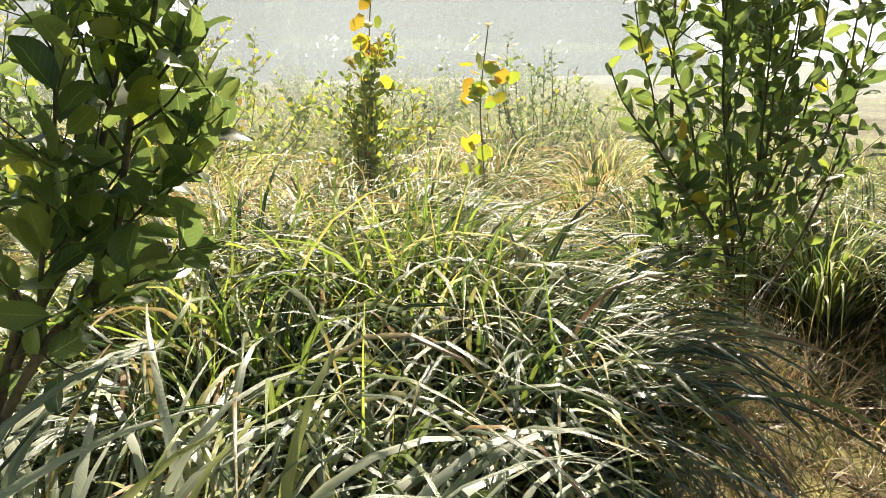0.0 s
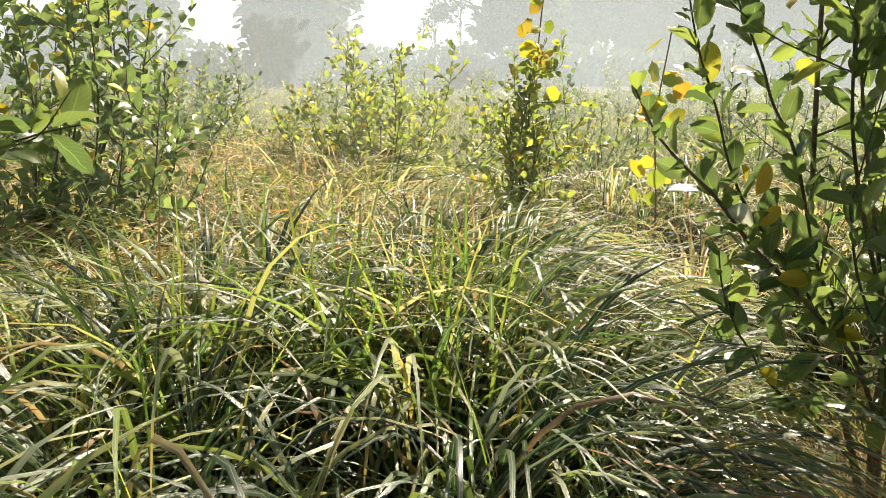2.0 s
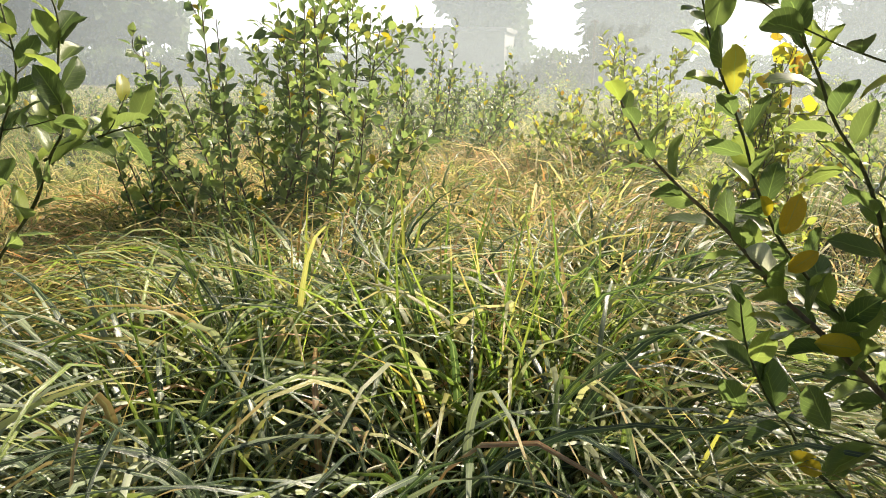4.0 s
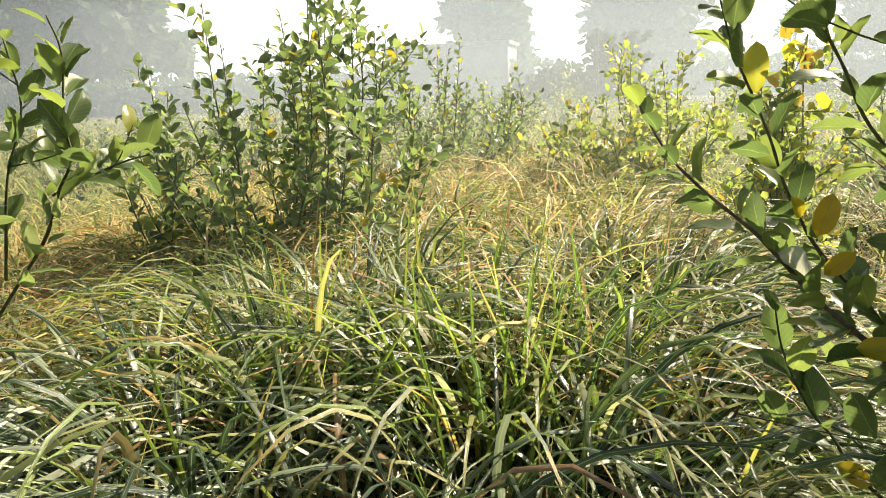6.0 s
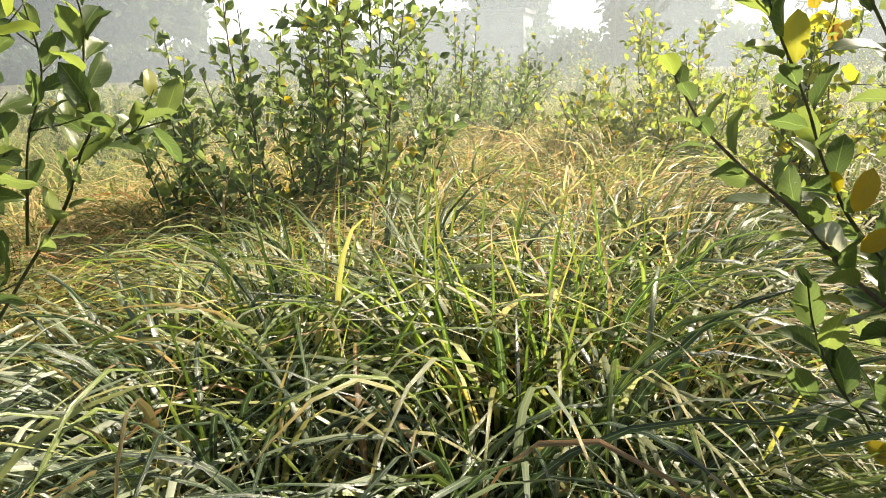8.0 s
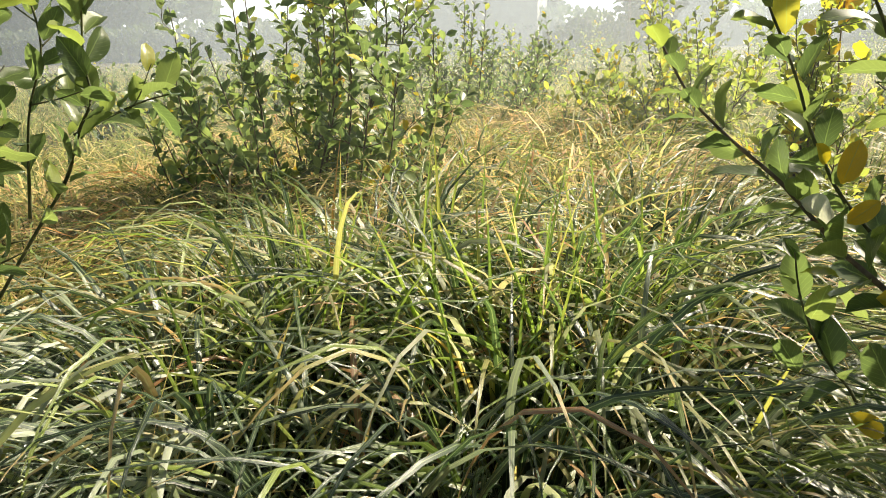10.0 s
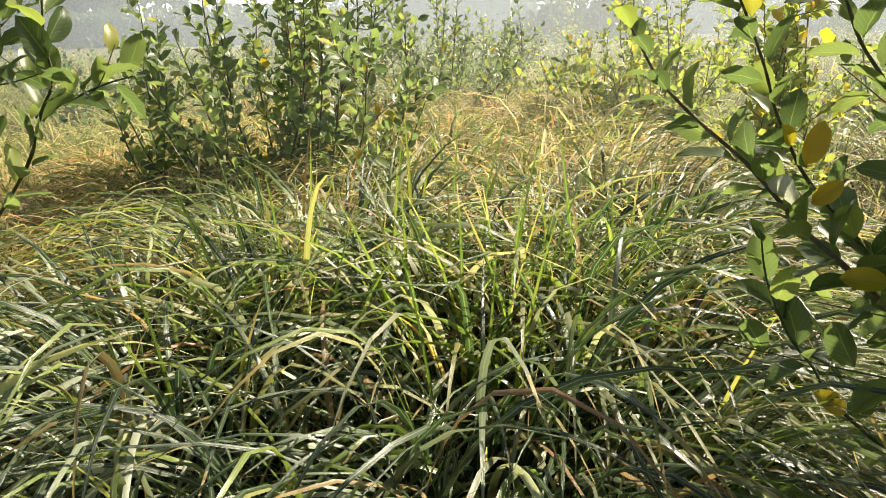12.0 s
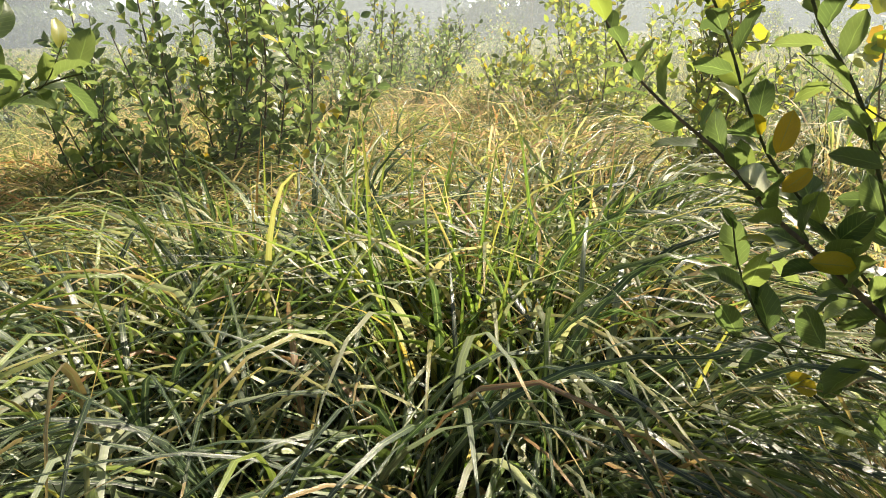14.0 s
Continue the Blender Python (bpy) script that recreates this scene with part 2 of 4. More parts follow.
def part(name, me, parent, label=""):
    ob = new(name, me)
    ob.parent = parent
    if label:
        tagged(ob, label)
    return ob


def thing(name, label, category, at=(0, 0, 0), group="", kind="", turn=0.0):
    ob = new(name)
    ob.matrix_world = pose(*at, 0, 0, turn)
    ob.empty_display_size = 0.1
    return tagged(ob, label, category, group, kind)


def join(pieces):
    """One set of verts, faces and uvs out of several."""
    verts, faces, uvs, n = [], [], [], 0
    for v, f, t in pieces:
        verts.append(v)
        uvs.append(t)
        faces.extend([[i + n for i in q] for q in f])
        n += len(v)
    return np.concatenate(verts), faces, np.concatenate(uvs)


def smooth_line(points, steps=5):
    p = [np.array(q, float) for q in points]
    p = [2 * p[0] - p[1]] + p + [2 * p[-1] - p[-2]]
    out = []
    for i in range(1, len(p) - 2):
        for k in range(steps):
            t = k / steps
            out.append(0.5 * (2 * p[i] + (p[i + 1] - p[i - 1]) * t + (2 * p[i - 1] - 5 * p[i] + 4 * p[i + 1] - p[i + 2]) * t * t
                              + (3 * p[i] - p[i - 1] - 3 * p[i + 1] + p[i + 2]) * t ** 3))
    out.append(p[-2])
    return np.array(out)


def tube(line, r0, r1, sides=6, knot=0.0, rng=None):
    line = np.asarray(line, float)
    n = len(line)
    way = np.gradient(line, axis=0)
    way /= np.linalg.norm(way, axis=1)[:, None] + 1e-9
    ref = np.where(np.abs(way[:, 2:3]) < 0.9, np.array([[0, 0, 1.0]]), np.array([[1.0, 0, 0]]))
    a = np.cross(way, ref)
    a /= np.linalg.norm(a, axis=1)[:, None]
    b = np.cross(way, a)
    rad = np.linspace(r0, r1, n)
    if knot and rng is not None:
        rad = rad * (1 + knot * rng.uniform(-1, 1, n))
    ang = np.arange(sides) * 2 * np.pi / sides
    ring = a[:, None] * np.cos(ang)[None, :, None] + b[:, None] * np.sin(ang)[None, :, None]
    verts = (line[:, None] + ring * rad[:, None, None]).reshape(-1, 3)
    faces = [[i * sides + j, i * sides + (j + 1) % sides, (i + 1) * sides + (j + 1) % sides, (i + 1) * sides + j]
             for i in range(n - 1) for j in range(sides)]
    faces += [list(range(sides))[::-1], [(n - 1) * sides + j for j in range(sides)]]
    uv = np.stack(np.broadcast_arrays(np.arange(sides)[None] / sides, np.linspace(0, 1, n)[:, None]), -1).reshape(-1, 2)
    return verts, faces, uv


def blades(rng, count, reach=0.16, length=(0.75, 1.25), lean=(4, 34), bend=(70, 150), width=(0.010, 0.015),
           segs=8, fold=0.13, turn=None, power=(1.6, 3.0), crooks=(0.46, 0.76)):
    """Arching grass blades out of one foot. Returns verts, faces, uvs."""
    az = rng.uniform(0, 2 * np.pi, count) if turn is None else rng.normal(turn[0], turn[1], count)
    rad = reach * np.sqrt(rng.uniform(0, 1, count))
    off = rng.normal(az, 0.5)
    foot = np.stack([rad * np.cos(off), rad * np.sin(off), np.full(count, -0.01)], 1)
    ln = rng.uniform(*length, count)
    th0 = np.radians(rng.uniform(*lean, count)) * (0.3 + 0.7 * rad / max(reach, 1e-6))
    th1 = np.radians(rng.uniform(*bend, count))
    pw = rng.uniform(*power, count)
    w = rng.uniform(*width, count)
    q = np.linspace(0, 1, segs + 1)
    s = q + 0.10 * np.sin(2 * np.pi * (q + 0.06)) * 0.9
    s = (s - s[0]) / (s[-1] - s[0])
    s = 1 - (1 - s) ** 1.25
    crook = rng.uniform(*crooks, count)[:, None]
    soft = rng.uniform(0.07, 0.15, count)[:, None]
    turnover = 1 / (1 + np.exp(-(s[None] - crook) / soft))
    th = th0[:, None] + th1[:, None] * (0.30 * s[None] ** pw[:, None] + 0.70 * turnover)
    side = az[:, None] + rng.normal(0, 0.16, count)[:, None] * s[None] ** 2
    step = ln[:, None] * np.diff(s)[None]
    way = np.stack([np.sin(th) * np.cos(side), np.sin(th) * np.sin(side), np.cos(th)], -1)
    mid = foot[:, None] + np.cumsum(np.concatenate([np.zeros((count, 1, 3)), way[:, 1:] * step[..., None]], 1), 1)
    across = np.stack([-np.sin(side), np.cos(side), np.zeros_like(side)], -1)
    up = np.cross(way, across)
    tw = rng.normal(0, 0.25, count)[:, None] + rng.normal(0, 0.5, count)[:, None] * s[None]
    ac = across * np.cos(tw)[..., None] + up * np.sin(tw)[..., None]
    nr = np.cross(way, ac)
    prof = np.minimum(1, 0.55 + 2.2 * s) * np.clip((1 - s) * 2.4, 0.03, 1) ** 0.75
    half = 0.5 * w[:, None, None] * prof[None, :, None]
    left, right = mid - ac * half, mid + ac * half
    if fold:
        mid = mid + nr * half * 2 * fold
        verts = np.stack([left, mid, right], 2)
        k = 3
    else:
        verts = np.stack([left, right], 2)
        k = 2
    n = (segs + 1) * k
    quad = np.array([[i * k + j, i * k + j + 1, (i + 1) * k + j + 1, (i + 1) * k + j] for i in range(segs) for j in range(k - 1)])
    faces = (quad[None] + (np.arange(count) * n)[:, None, None]).reshape(-1, 4)
    uv = np.stack(np.broadcast_arrays(np.linspace(0, 1, k)[None], s[:, None]), -1).reshape(-1, 2)
    return verts.reshape(-1, 3), faces, np.tile(uv, (count, 1))


def leaf_shape(rng, segs=6, wide=0.50, bow=0.25, cup=0.18, cols=(-1, -0.5, 0, 0.5, 1)):
    """One citrus leaf of length 1 along +y, facing +z."""
    s = np.linspace(0, 1, segs + 1)
    half = 0.5 * wide * np.sin(np.pi * np.clip(s, 0.0, 1) ** 1.05) ** 0.5
    half[0], half[-1] = 0.012, 0.006
    cols = np.array(cols)
    n = len(cols)
    x = half[:, None] * cols[None]
    y = np.repeat(s[:, None], n, 1)
    wave = rng.normal(0, 0.018, x.shape)
    z = cup * np.abs(cols)[None] * half[:, None] * 2 - bow * (s[:, None] - 0.15) ** 2 + wave
    verts = np.stack([x, y, z], -1).reshape(-1, 3)
    faces = [[i * n + j, i * n + j + 1, (i + 1) * n + j + 1, (i + 1) * n + j] for i in range(segs) for j in range(n - 1)]
    uv = np.stack(np.broadcast_arrays((cols / 2 + 0.5)[None], s[:, None]), -1).reshape(-1, 2)
    return verts, faces, uv


def leaf_turn(rng, way, out, lift=0.35, spread=0.75):
    """Axes of a leaf that stands off a shoot: y along the leaf, z out of its face."""
    y = np.asarray(way) * 0.75 + np.asarray(out) * 0.75 + np.array([0, 0, lift]) * rng.uniform(-0.4, 1) + rng.normal(0, 0.25, 3)
    y /= np.linalg.norm(y)
    z = np.array([0, 0, 0.7]) + np.asarray(way) * 0.5 - np.asarray(out) * 0.5 + rng.normal(0, spread, 3)
    z -= y * (z @ y)
    z /= np.linalg.norm(z)
    return np.stack([cross(y, z), y, z], 1)


def place_leaves(rng, spots, shapes):
    """Joins leaves, given as (place, axes, size), into verts, faces, uvs."""
    by = [[] for _ in shapes]
    for sp in spots:
        by[rng.integers(len(shapes))].append(sp)
    verts, faces, uvs, n = [], [], [], 0
    for (v, f, t), some in zip(shapes, by):
        if not some:
            continue
        at = np.array([a for a, _, _ in some])
        ax = np.array([m * s for _, m, s in some])
        w = np.einsum('nij,vj->nvi', ax, v) + at[:, None]
        verts.append(w.reshape(-1, 3))
        faces.append((np.array(f)[None] + (np.arange(len(some)) * len(v))[:, None, None] + n).reshape(-1, 4))
        uvs.append(np.tile(t, (len(some), 1)))
        n += len(some) * len(v)
    return np.concatenate(verts), np.concatenate(faces), np.concatenate(uvs)


def spots_on(rng, line, gap, size, start=0.15, lift=0.35):
    """Leaves in a spiral up a shoot."""
    line = np.asarray(line)
    seg = np.linalg.norm(np.diff(line, axis=0), axis=1)
    far = np.concatenate([[0], np.cumsum(seg)])
    total, out = far[-1], []
    d, turn = total * start, rng.uniform(0, 6.28)
    while d <= total:
        p = np.array([np.interp(d, far, line[:, k]) for k in range(3)])
        i = min(np.searchsorted(far, d), len(line) - 1)
        way = line[i] - line[max(i - 1, 0)] if i else line[1] - line[0]
        way = way / (np.linalg.norm(way) + 1e-9)
        a = cross(way, (0.3, 0.2, 1.0))
        a /= np.linalg.norm(a) + 1e-9
        b = cross(way, a)
        o = a * math.cos(turn) + b * math.sin(turn)
        sz = rng.uniform(*size) * (0.65 if d > total * 0.93 else 1.0)
        out.append((p + o * 0.008, leaf_turn(rng, way, o, lift), sz))
        turn += 2.4 + rng.normal(0, 0.3)
        d += gap * rng.uniform(0.6, 1.4)
    return out


# ---- ground ----
def make_ground():
    rng = np.random.default_rng(3)
    rings = np.concatenate([np.linspace(0, 12, 49), np.geomspace(13, 900, 30)])
    seg = 96
    ang = np.arange(seg) * 2 * np.pi / seg
    verts = [(0.0, 2.0, 0.0)]
    for r in rings[1:]:
        for a in ang:
            x, y = r * math.cos(a), 2 + r * math.sin(a)
            fade = min(1, r / 2) * (1 if r < 30 else 30 / r)
            z = 0.05 * fade * noise.noise(Vector((x * 0.7, y * 0.7, 0))) + 0.018 * noise.noise(Vector((x * 4, y * 4, 3)))
            verts.append((x, y, z))
    faces = [[0, 1 + j, 1 + (j + 1) % seg] for j in range(seg)]
    for i in range(len(rings) - 2):
        o, p = 1 + i * seg, 1 + (i + 1) * seg
        faces += [[o + j, p + j, p + (j + 1) % seg, o + (j + 1) % seg] for j in range(seg)]
    tagged(new("ground", mesh_from("ground", verts, faces, None, [m_ground])),
           "brown orchard soil under dry litter and weeds", "ground", kind="structure")


make_ground()


# ---- lemongrass ----
def make_clump_meshes(seed, count, segs, mats, low=1.1, **kw):
    rng = np.random.default_rng(seed)
    main = blades(rng, int(count * 0.93), segs=segs, **kw)
    dead = blades(rng, int(count * 0.07), length=(0.35, 0.8), lean=(20, 60), bend=(40, 110), width=(0.007, 0.011), segs=max(4, segs - 2), fold=0.1)
    # Low sheaths whose dark colour fills the gaps like shade.
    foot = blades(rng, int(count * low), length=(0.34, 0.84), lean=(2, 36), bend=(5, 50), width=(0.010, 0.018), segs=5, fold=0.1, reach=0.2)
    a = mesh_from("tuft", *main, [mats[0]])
    c = mesh_from("shade_dark_sheaths", *foot, [m_sheath_shade])
    b = mesh_from("dead_tuft", *dead, [mats[1]])
    return a, b, c


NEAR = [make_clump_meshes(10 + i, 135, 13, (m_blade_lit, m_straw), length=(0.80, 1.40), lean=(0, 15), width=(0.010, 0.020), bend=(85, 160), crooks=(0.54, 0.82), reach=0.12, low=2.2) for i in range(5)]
FRONT = [make_clump_meshes(70 + i, 95, 15, (m_blade_shaded, m_straw), length=(0.95, 1.5), width=(0.012, 0.021), lean=(1, 22), bend=(90, 160), turn=(0.0, 1.3), crooks=(0.54, 0.82), reach=0.14, low=2.2) for i in range(5)]
SHEEN_CLUMPS = [make_clump_meshes(90 + i, 90, 15, (m_blade_sheen, m_straw), length=(0.95, 1.45), width=(0.017, 0.029), lean=(2, 26), bend=(85, 165), crooks=(0.54, 0.84), reach=0.18, low=2.0) for i in range(5)]
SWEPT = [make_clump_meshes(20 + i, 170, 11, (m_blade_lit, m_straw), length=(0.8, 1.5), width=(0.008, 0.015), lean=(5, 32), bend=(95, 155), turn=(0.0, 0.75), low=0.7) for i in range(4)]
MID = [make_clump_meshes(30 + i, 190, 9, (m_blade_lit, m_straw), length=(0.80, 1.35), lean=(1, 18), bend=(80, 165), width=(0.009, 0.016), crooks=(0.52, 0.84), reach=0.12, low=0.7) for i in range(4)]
RIPE = [make_clump_meshes(50 + i, 200, 9, (m_blade_dry, m_straw), length=(0.75, 1.35), width=(0.008, 0.015), lean=(2, 26), bend=(90, 170), crooks=(0.50, 0.84), reach=0.13, low=0.5) for i in range(4)]


def single_blades(seed, count, mat, length, width, crooks, lean=(3, 30), bend=(95, 168)):
    out = []
    for i in range(count):
        srng = np.random.default_rng(seed + i)
        out.append(mesh_from("blade", *blades(srng, 1, reach=0.02, length=length, lean=lean, bend=bend, width=width, segs=16, turn=(0, 0.05), crooks=crooks), [mat]))
    return out


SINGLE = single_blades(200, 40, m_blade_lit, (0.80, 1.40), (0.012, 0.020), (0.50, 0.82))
LONG = single_blades(260, 20, m_blade_shaded, (1.0, 1.50), (0.013, 0.022), (0.58, 0.82)) + single_blades(290, 3, m_blade_sheen, (1.0, 1.5), (0.013, 0.023), (0.56, 0.80))
WIDE = single_blades(320, 36, m_blade_sheen, (0.85, 1.45), (0.019, 0.031), (0.52, 0.80))

STIFF = single_blades(360, 24, m_blade_stiff, (0.85, 1.22), (0.010, 0.018), (0.72, 0.95), (2, 16), (12, 70))


def lemongrass(at, meshes, label, scale=1.0, turn=0.0, singles=0, rng=None, fan=180.0, pool=SINGLE, group="lemongrass clumps"):
    ob = thing("lemongrass_clump", label, "grass clump", at, group, "", turn)
    ob.scale = (scale, scale, scale)
    tagged(part("tuft", meshes[0], ob), kind="stuff")
    tagged(part("dead_tuft", meshes[1], ob, "dry straw-coloured dead growth"), kind="stuff")
    tagged(part("sheath_base", meshes[2], ob, "old leaf sheaths coloured dark as the shade inside the clump"), kind="stuff")
    for k in range(singles):
        a = rng.uniform(-180, 180) if fan >= 180 else rng.normal(0, fan)
        b = part("blade", pool[rng.integers(len(pool))], ob)
        r = rng.uniform(0.02, 0.16)
        b.matrix_basis = pose(r * math.cos(radians(a)), r * math.sin(radians(a)), 0, 0, 0, a + rng.normal(0, 20))
    return ob


def stiff_blades(ob, count, rng):
    """Upright bright blades that stand out of a clump."""
    for _ in range(count):
        a, r = rng.uniform(-180, 180), rng.uniform(0.02, 0.15)
        part("blade", STIFF[rng.integers(24)], ob).matrix_basis = pose(r * math.cos(radians(a)), r * math.sin(radians(a)), 0, 0, 0, a + rng.normal(0, 40))


def plant_grass():
    rng = np.random.default_rng(5)
    lush = "lush arching blue-green lemongrass clump, pale sheen and shade put into its colours"
    ripe = "sunlit yellow-green lemongrass clump with drying tips"
    side = "lemongrass clump hanging over to the open side"
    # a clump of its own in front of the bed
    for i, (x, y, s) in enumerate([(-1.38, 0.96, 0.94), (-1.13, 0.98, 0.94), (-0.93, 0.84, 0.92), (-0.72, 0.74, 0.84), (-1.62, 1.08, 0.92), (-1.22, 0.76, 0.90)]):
        lemongrass((x, y, 0), SHEEN_CLUMPS[i % 5], "pale lemongrass clump with wide blades, silvery sky sheen put into their colour", s, rng.uniform(0, 360), 60, rng, 180, WIDE)
    # the near end of the bed: long blades fan out forward and to both sides, with a dark hollow behind them
    for i, (x, y, s, turn) in enumerate([(-0.80, 1.44, 0.80, -140), (-0.46, 1.26, 0.90, -105), (-0.10, 1.28, 0.92, -85), (0.22, 1.34, 0.90, -70), (0.46, 1.56, 0.92, -40),
                                         (-0.86, 1.70, 0.96, -165), (-0.62, 1.56, 0.98, -120), (0.10, 1.62, 0.98, -75)]):
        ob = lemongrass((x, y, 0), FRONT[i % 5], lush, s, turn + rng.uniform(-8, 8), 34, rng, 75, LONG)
        stiff_blades(ob, 7, rng)
        for k in range(2 if x > -0.3 else 0):
            a = rng.normal(0, 60)
            part("blade", WIDE[rng.integers(36)], ob).matrix_basis = pose(0.1 * math.cos(radians(a)), 0.1 * math.sin(radians(a)), 0, 0, 0, a)
    for i, (x, y, s, turn) in enumerate([(0.52, 1.92, 0.98, -15), (0.58, 2.28, 1.0, 0), (0.60, 2.66, 1.0, 5), (0.60, 3.05, 1.0, 5), (0.58, 3.45, 1.0, 10),
                                         (-0.84, 2.05, 1.0, 190), (-0.88, 2.45, 1.02, 185), (-0.92, 2.85, 1.02, 180), (0.34, 1.66, 0.95, -35)]):
        lemongrass((x, y, 0), SWEPT[i % 4], side, s, turn + rng.uniform(-15, 15), 50, rng, 42)
    for i, (x, y, s) in enumerate([(0.02, 1.92, 1.06), (0.28, 2.0, 1.06), (-0.12, 2.22, 1.08), (-0.50, 1.96, 1.08), (0.16, 2.34, 1.06), (-0.40, 2.36, 1.08), (0.40, 2.40, 1.04), (-0.66, 2.30, 1.06)]):
        ob = lemongrass((x, y, 0), NEAR[i % 5], lush, s, rng.uniform(0, 360), 44, rng)
        stiff_blades(ob, 22, rng)
    # the bed runs on between the rows of trees
    for iy in range(20):
        y = 2.6 + iy * 0.38
        mid = -0.12 - 0.045 * (y - 1.2)
        for ix in range(5):
            x = mid + (ix - 2) * 0.34 + (iy % 2) * 0.14 + rng.normal(0, 0.06)
            yy = y + rng.normal(0, 0.07)
            dry = rng.uniform() < min(0.88, 0.45 + (yy - 2.4) * 0.30)
            lemongrass((x, yy, 0), (RIPE if dry else MID)[rng.integers(4)], ripe if dry else lush,
                       rng.uniform(0.92, 1.12) * (1 - 0.006 * iy), rng.uniform(0, 360))
    # drying grass along the row of trees beside it
    for _ in range(125):
        x, y = rng.uniform(-3.6, -1.0), rng.uniform(1.9, 8.0)
        if (x + 1.5) ** 2 + (y - 4.15) ** 2 < 0.4 ** 2:
            continue
        lemongrass((x, y, 0), RIPE[rng.integers(4)], "low drying lemongrass clump in full sun", rng.uniform(0.80, 1.02), rng.uniform(0, 360))
    for x, y in [(-1.22, 2.15), (-1.55, 2.3), (-1.25, 2.6), (-1.65, 2.75), (-1.3, 3.0), (-1.75, 3.2), (-1.35, 3.4), (-2.0, 2.6), (-2.3, 3.0), (-2.05, 3.5), (-2.6, 3.5), (-2.4, 4.1), (-2.8, 4.4), (-1.9, 2.1)]:
        lemongrass((x, y, 0), RIPE[rng.integers(4)], ripe, rng.uniform(0.84, 0.98), rng.uniform(0, 360))
    # clumps on the far side of the row with the bare foot
    for x, y, s in [(1.25, 3.05, 0.8), (1.75, 3.3, 0.9), (2.3, 3.0, 0.9), (2.55, 1.95, 0.95), (2.95, 2.6, 1.0), (2.9, 1.5, 0.9), (3.7, 2.7, 0.9), (3.3, 2.1, 0.95), (1.4, 3.75, 0.85),
                    (2.1, 5.15, 1.08), (2.6, 5.0, 1.0), (1.6, 5.3, 1.0), (2.9, 4.1, 0.9), (3.5, 4.6, 0.95), (3.2, 5.6, 1.0), (2.3, 6.1, 0.9), (3.9, 3.4, 0.9), (1.15, 5.6, 0.9),
                    (4.2, 5.4, 0.95), (2.15, 4.75, 0.85), (1.75, 4.55, 0.75), (4.6, 4.3, 0.9), (1.0, 3.5, 0.8), (1.1, 6.2, 0.8), (3.4, 3.3, 0.85)]:
        dry = y > 3.0 and rng.uniform() < 0.5
        lemongrass((x, y, 0), (RIPE if dry else MID)[rng.integers(4)], ripe if dry else lush, s, rng.uniform(0, 360))


plant_grass()


def field_grass():
    """The rough grass of the field out to the mist, as one spread."""
    rng = np.random.default_rng(8)
    pieces = []
    for _ in range(4200):
        y = 1.5 + 38 * rng.uniform() ** 1.6
        x = rng.uniform(-1, 1) * (4.5 + y * 0.75)
        if (y < 8.6 and -2.9 < x < 1.2) or (y < 5.5 and -2.9 < x < 3.3):
            continue
        v, f, t = blades(rng, 20, reach=0.16, length=(0.35, 0.95), lean=(5, 45), bend=(40, 130), width=(0.014, 0.026), segs=4, fold=0)
        pieces.append((v + np.array([x, y, 0]), f, t, ))
    verts = np.concatenate([p[0] for p in pieces])
    n, faces = 0, []
    for v, f, t in pieces:
        faces.append(f + n)
        n += len(v)
    tagged(new("field_grass", mesh_from("field_grass", verts, np.concatenate(faces), np.concatenate([p[2] for p in pieces]), [m_blade_field])),
           "pale straw-green rough grass fading into mist", "grass", kind="stuff")


field_grass()


def ground_litter():
    """Dry fallen blades and twigs, and short weeds, on the bare foot of the tree row."""
    rng = np.random.default_rng(12)

    def spread(name, label, count, xs, ys, mat, **kw):
        pieces = []
        for _ in range(count):
            x, y = rng.uniform(*xs), rng.uniform(*ys)
            v, f, t = blades(rng, 5, segs=4, fold=0.1, **kw)
            pieces.append((v + np.array([x, y, 0.0]), f, t))
        n, faces = 0, []
        for v, f, t in pieces:
            faces.append(f + n)
            n += len(v)
        tagged(new(name, mesh_from(name, np.concatenate([p[0] for p in pieces]), np.concatenate(faces), np.concatenate([p[2] for p in pieces]), [mat])), label, "litter", kind="stuff")

    spread("dry_litter", "dry brown straw and fallen leaves on soil", 700, (0.7, 3.2), (0.4, 3.1), m_straw,
           reach=0.1, length=(0.08, 0.34), lean=(50, 85), bend=(5, 50), width=(0.003, 0.009))
    spread("short_weeds", "short green weeds among dry litter", 520, (1.2, 4.2), (0.2, 3.4), m_blade_shaded,
           reach=0.08, length=(0.05, 0.22), lean=(10, 60), bend=(10, 70), width=(0.003, 0.007))
    spread("dead_twigs", "thin rust-brown dead twigs at the tree's foot", 170, (1.2, 1.95), (1.5, 2.3), m_straw,
           reach=0.15, length=(0.2, 0.5), lean=(5, 60), bend=(5, 60), width=(0.002, 0.005))


ground_litter()


# ---- citrus trees ----
SHAPES = [leaf_shape(np.random.default_rng(60 + i), 7, w, b, c) for i, (w, b, c) in
          enumerate([(0.54, 0.22, 0.16), (0.58, 0.10, 0.24), (0.50, 0.32, 0.10), (0.56, 0.16, 0.30), (0.52, 0.02, 0.14)])]
SMALL = [leaf_shape(np.random.default_rng(80 + i), 3, w, b, c, (-1, 0, 1)) for i, (w, b, c) in
         enumerate([(0.58, 0.2, 0.15), (0.54, 0.3, 0.25), (0.62, 0.1, 0.2)])]
LEAVES = [mesh_from("leaf", *s, [m_leaf]) for s in SHAPES]
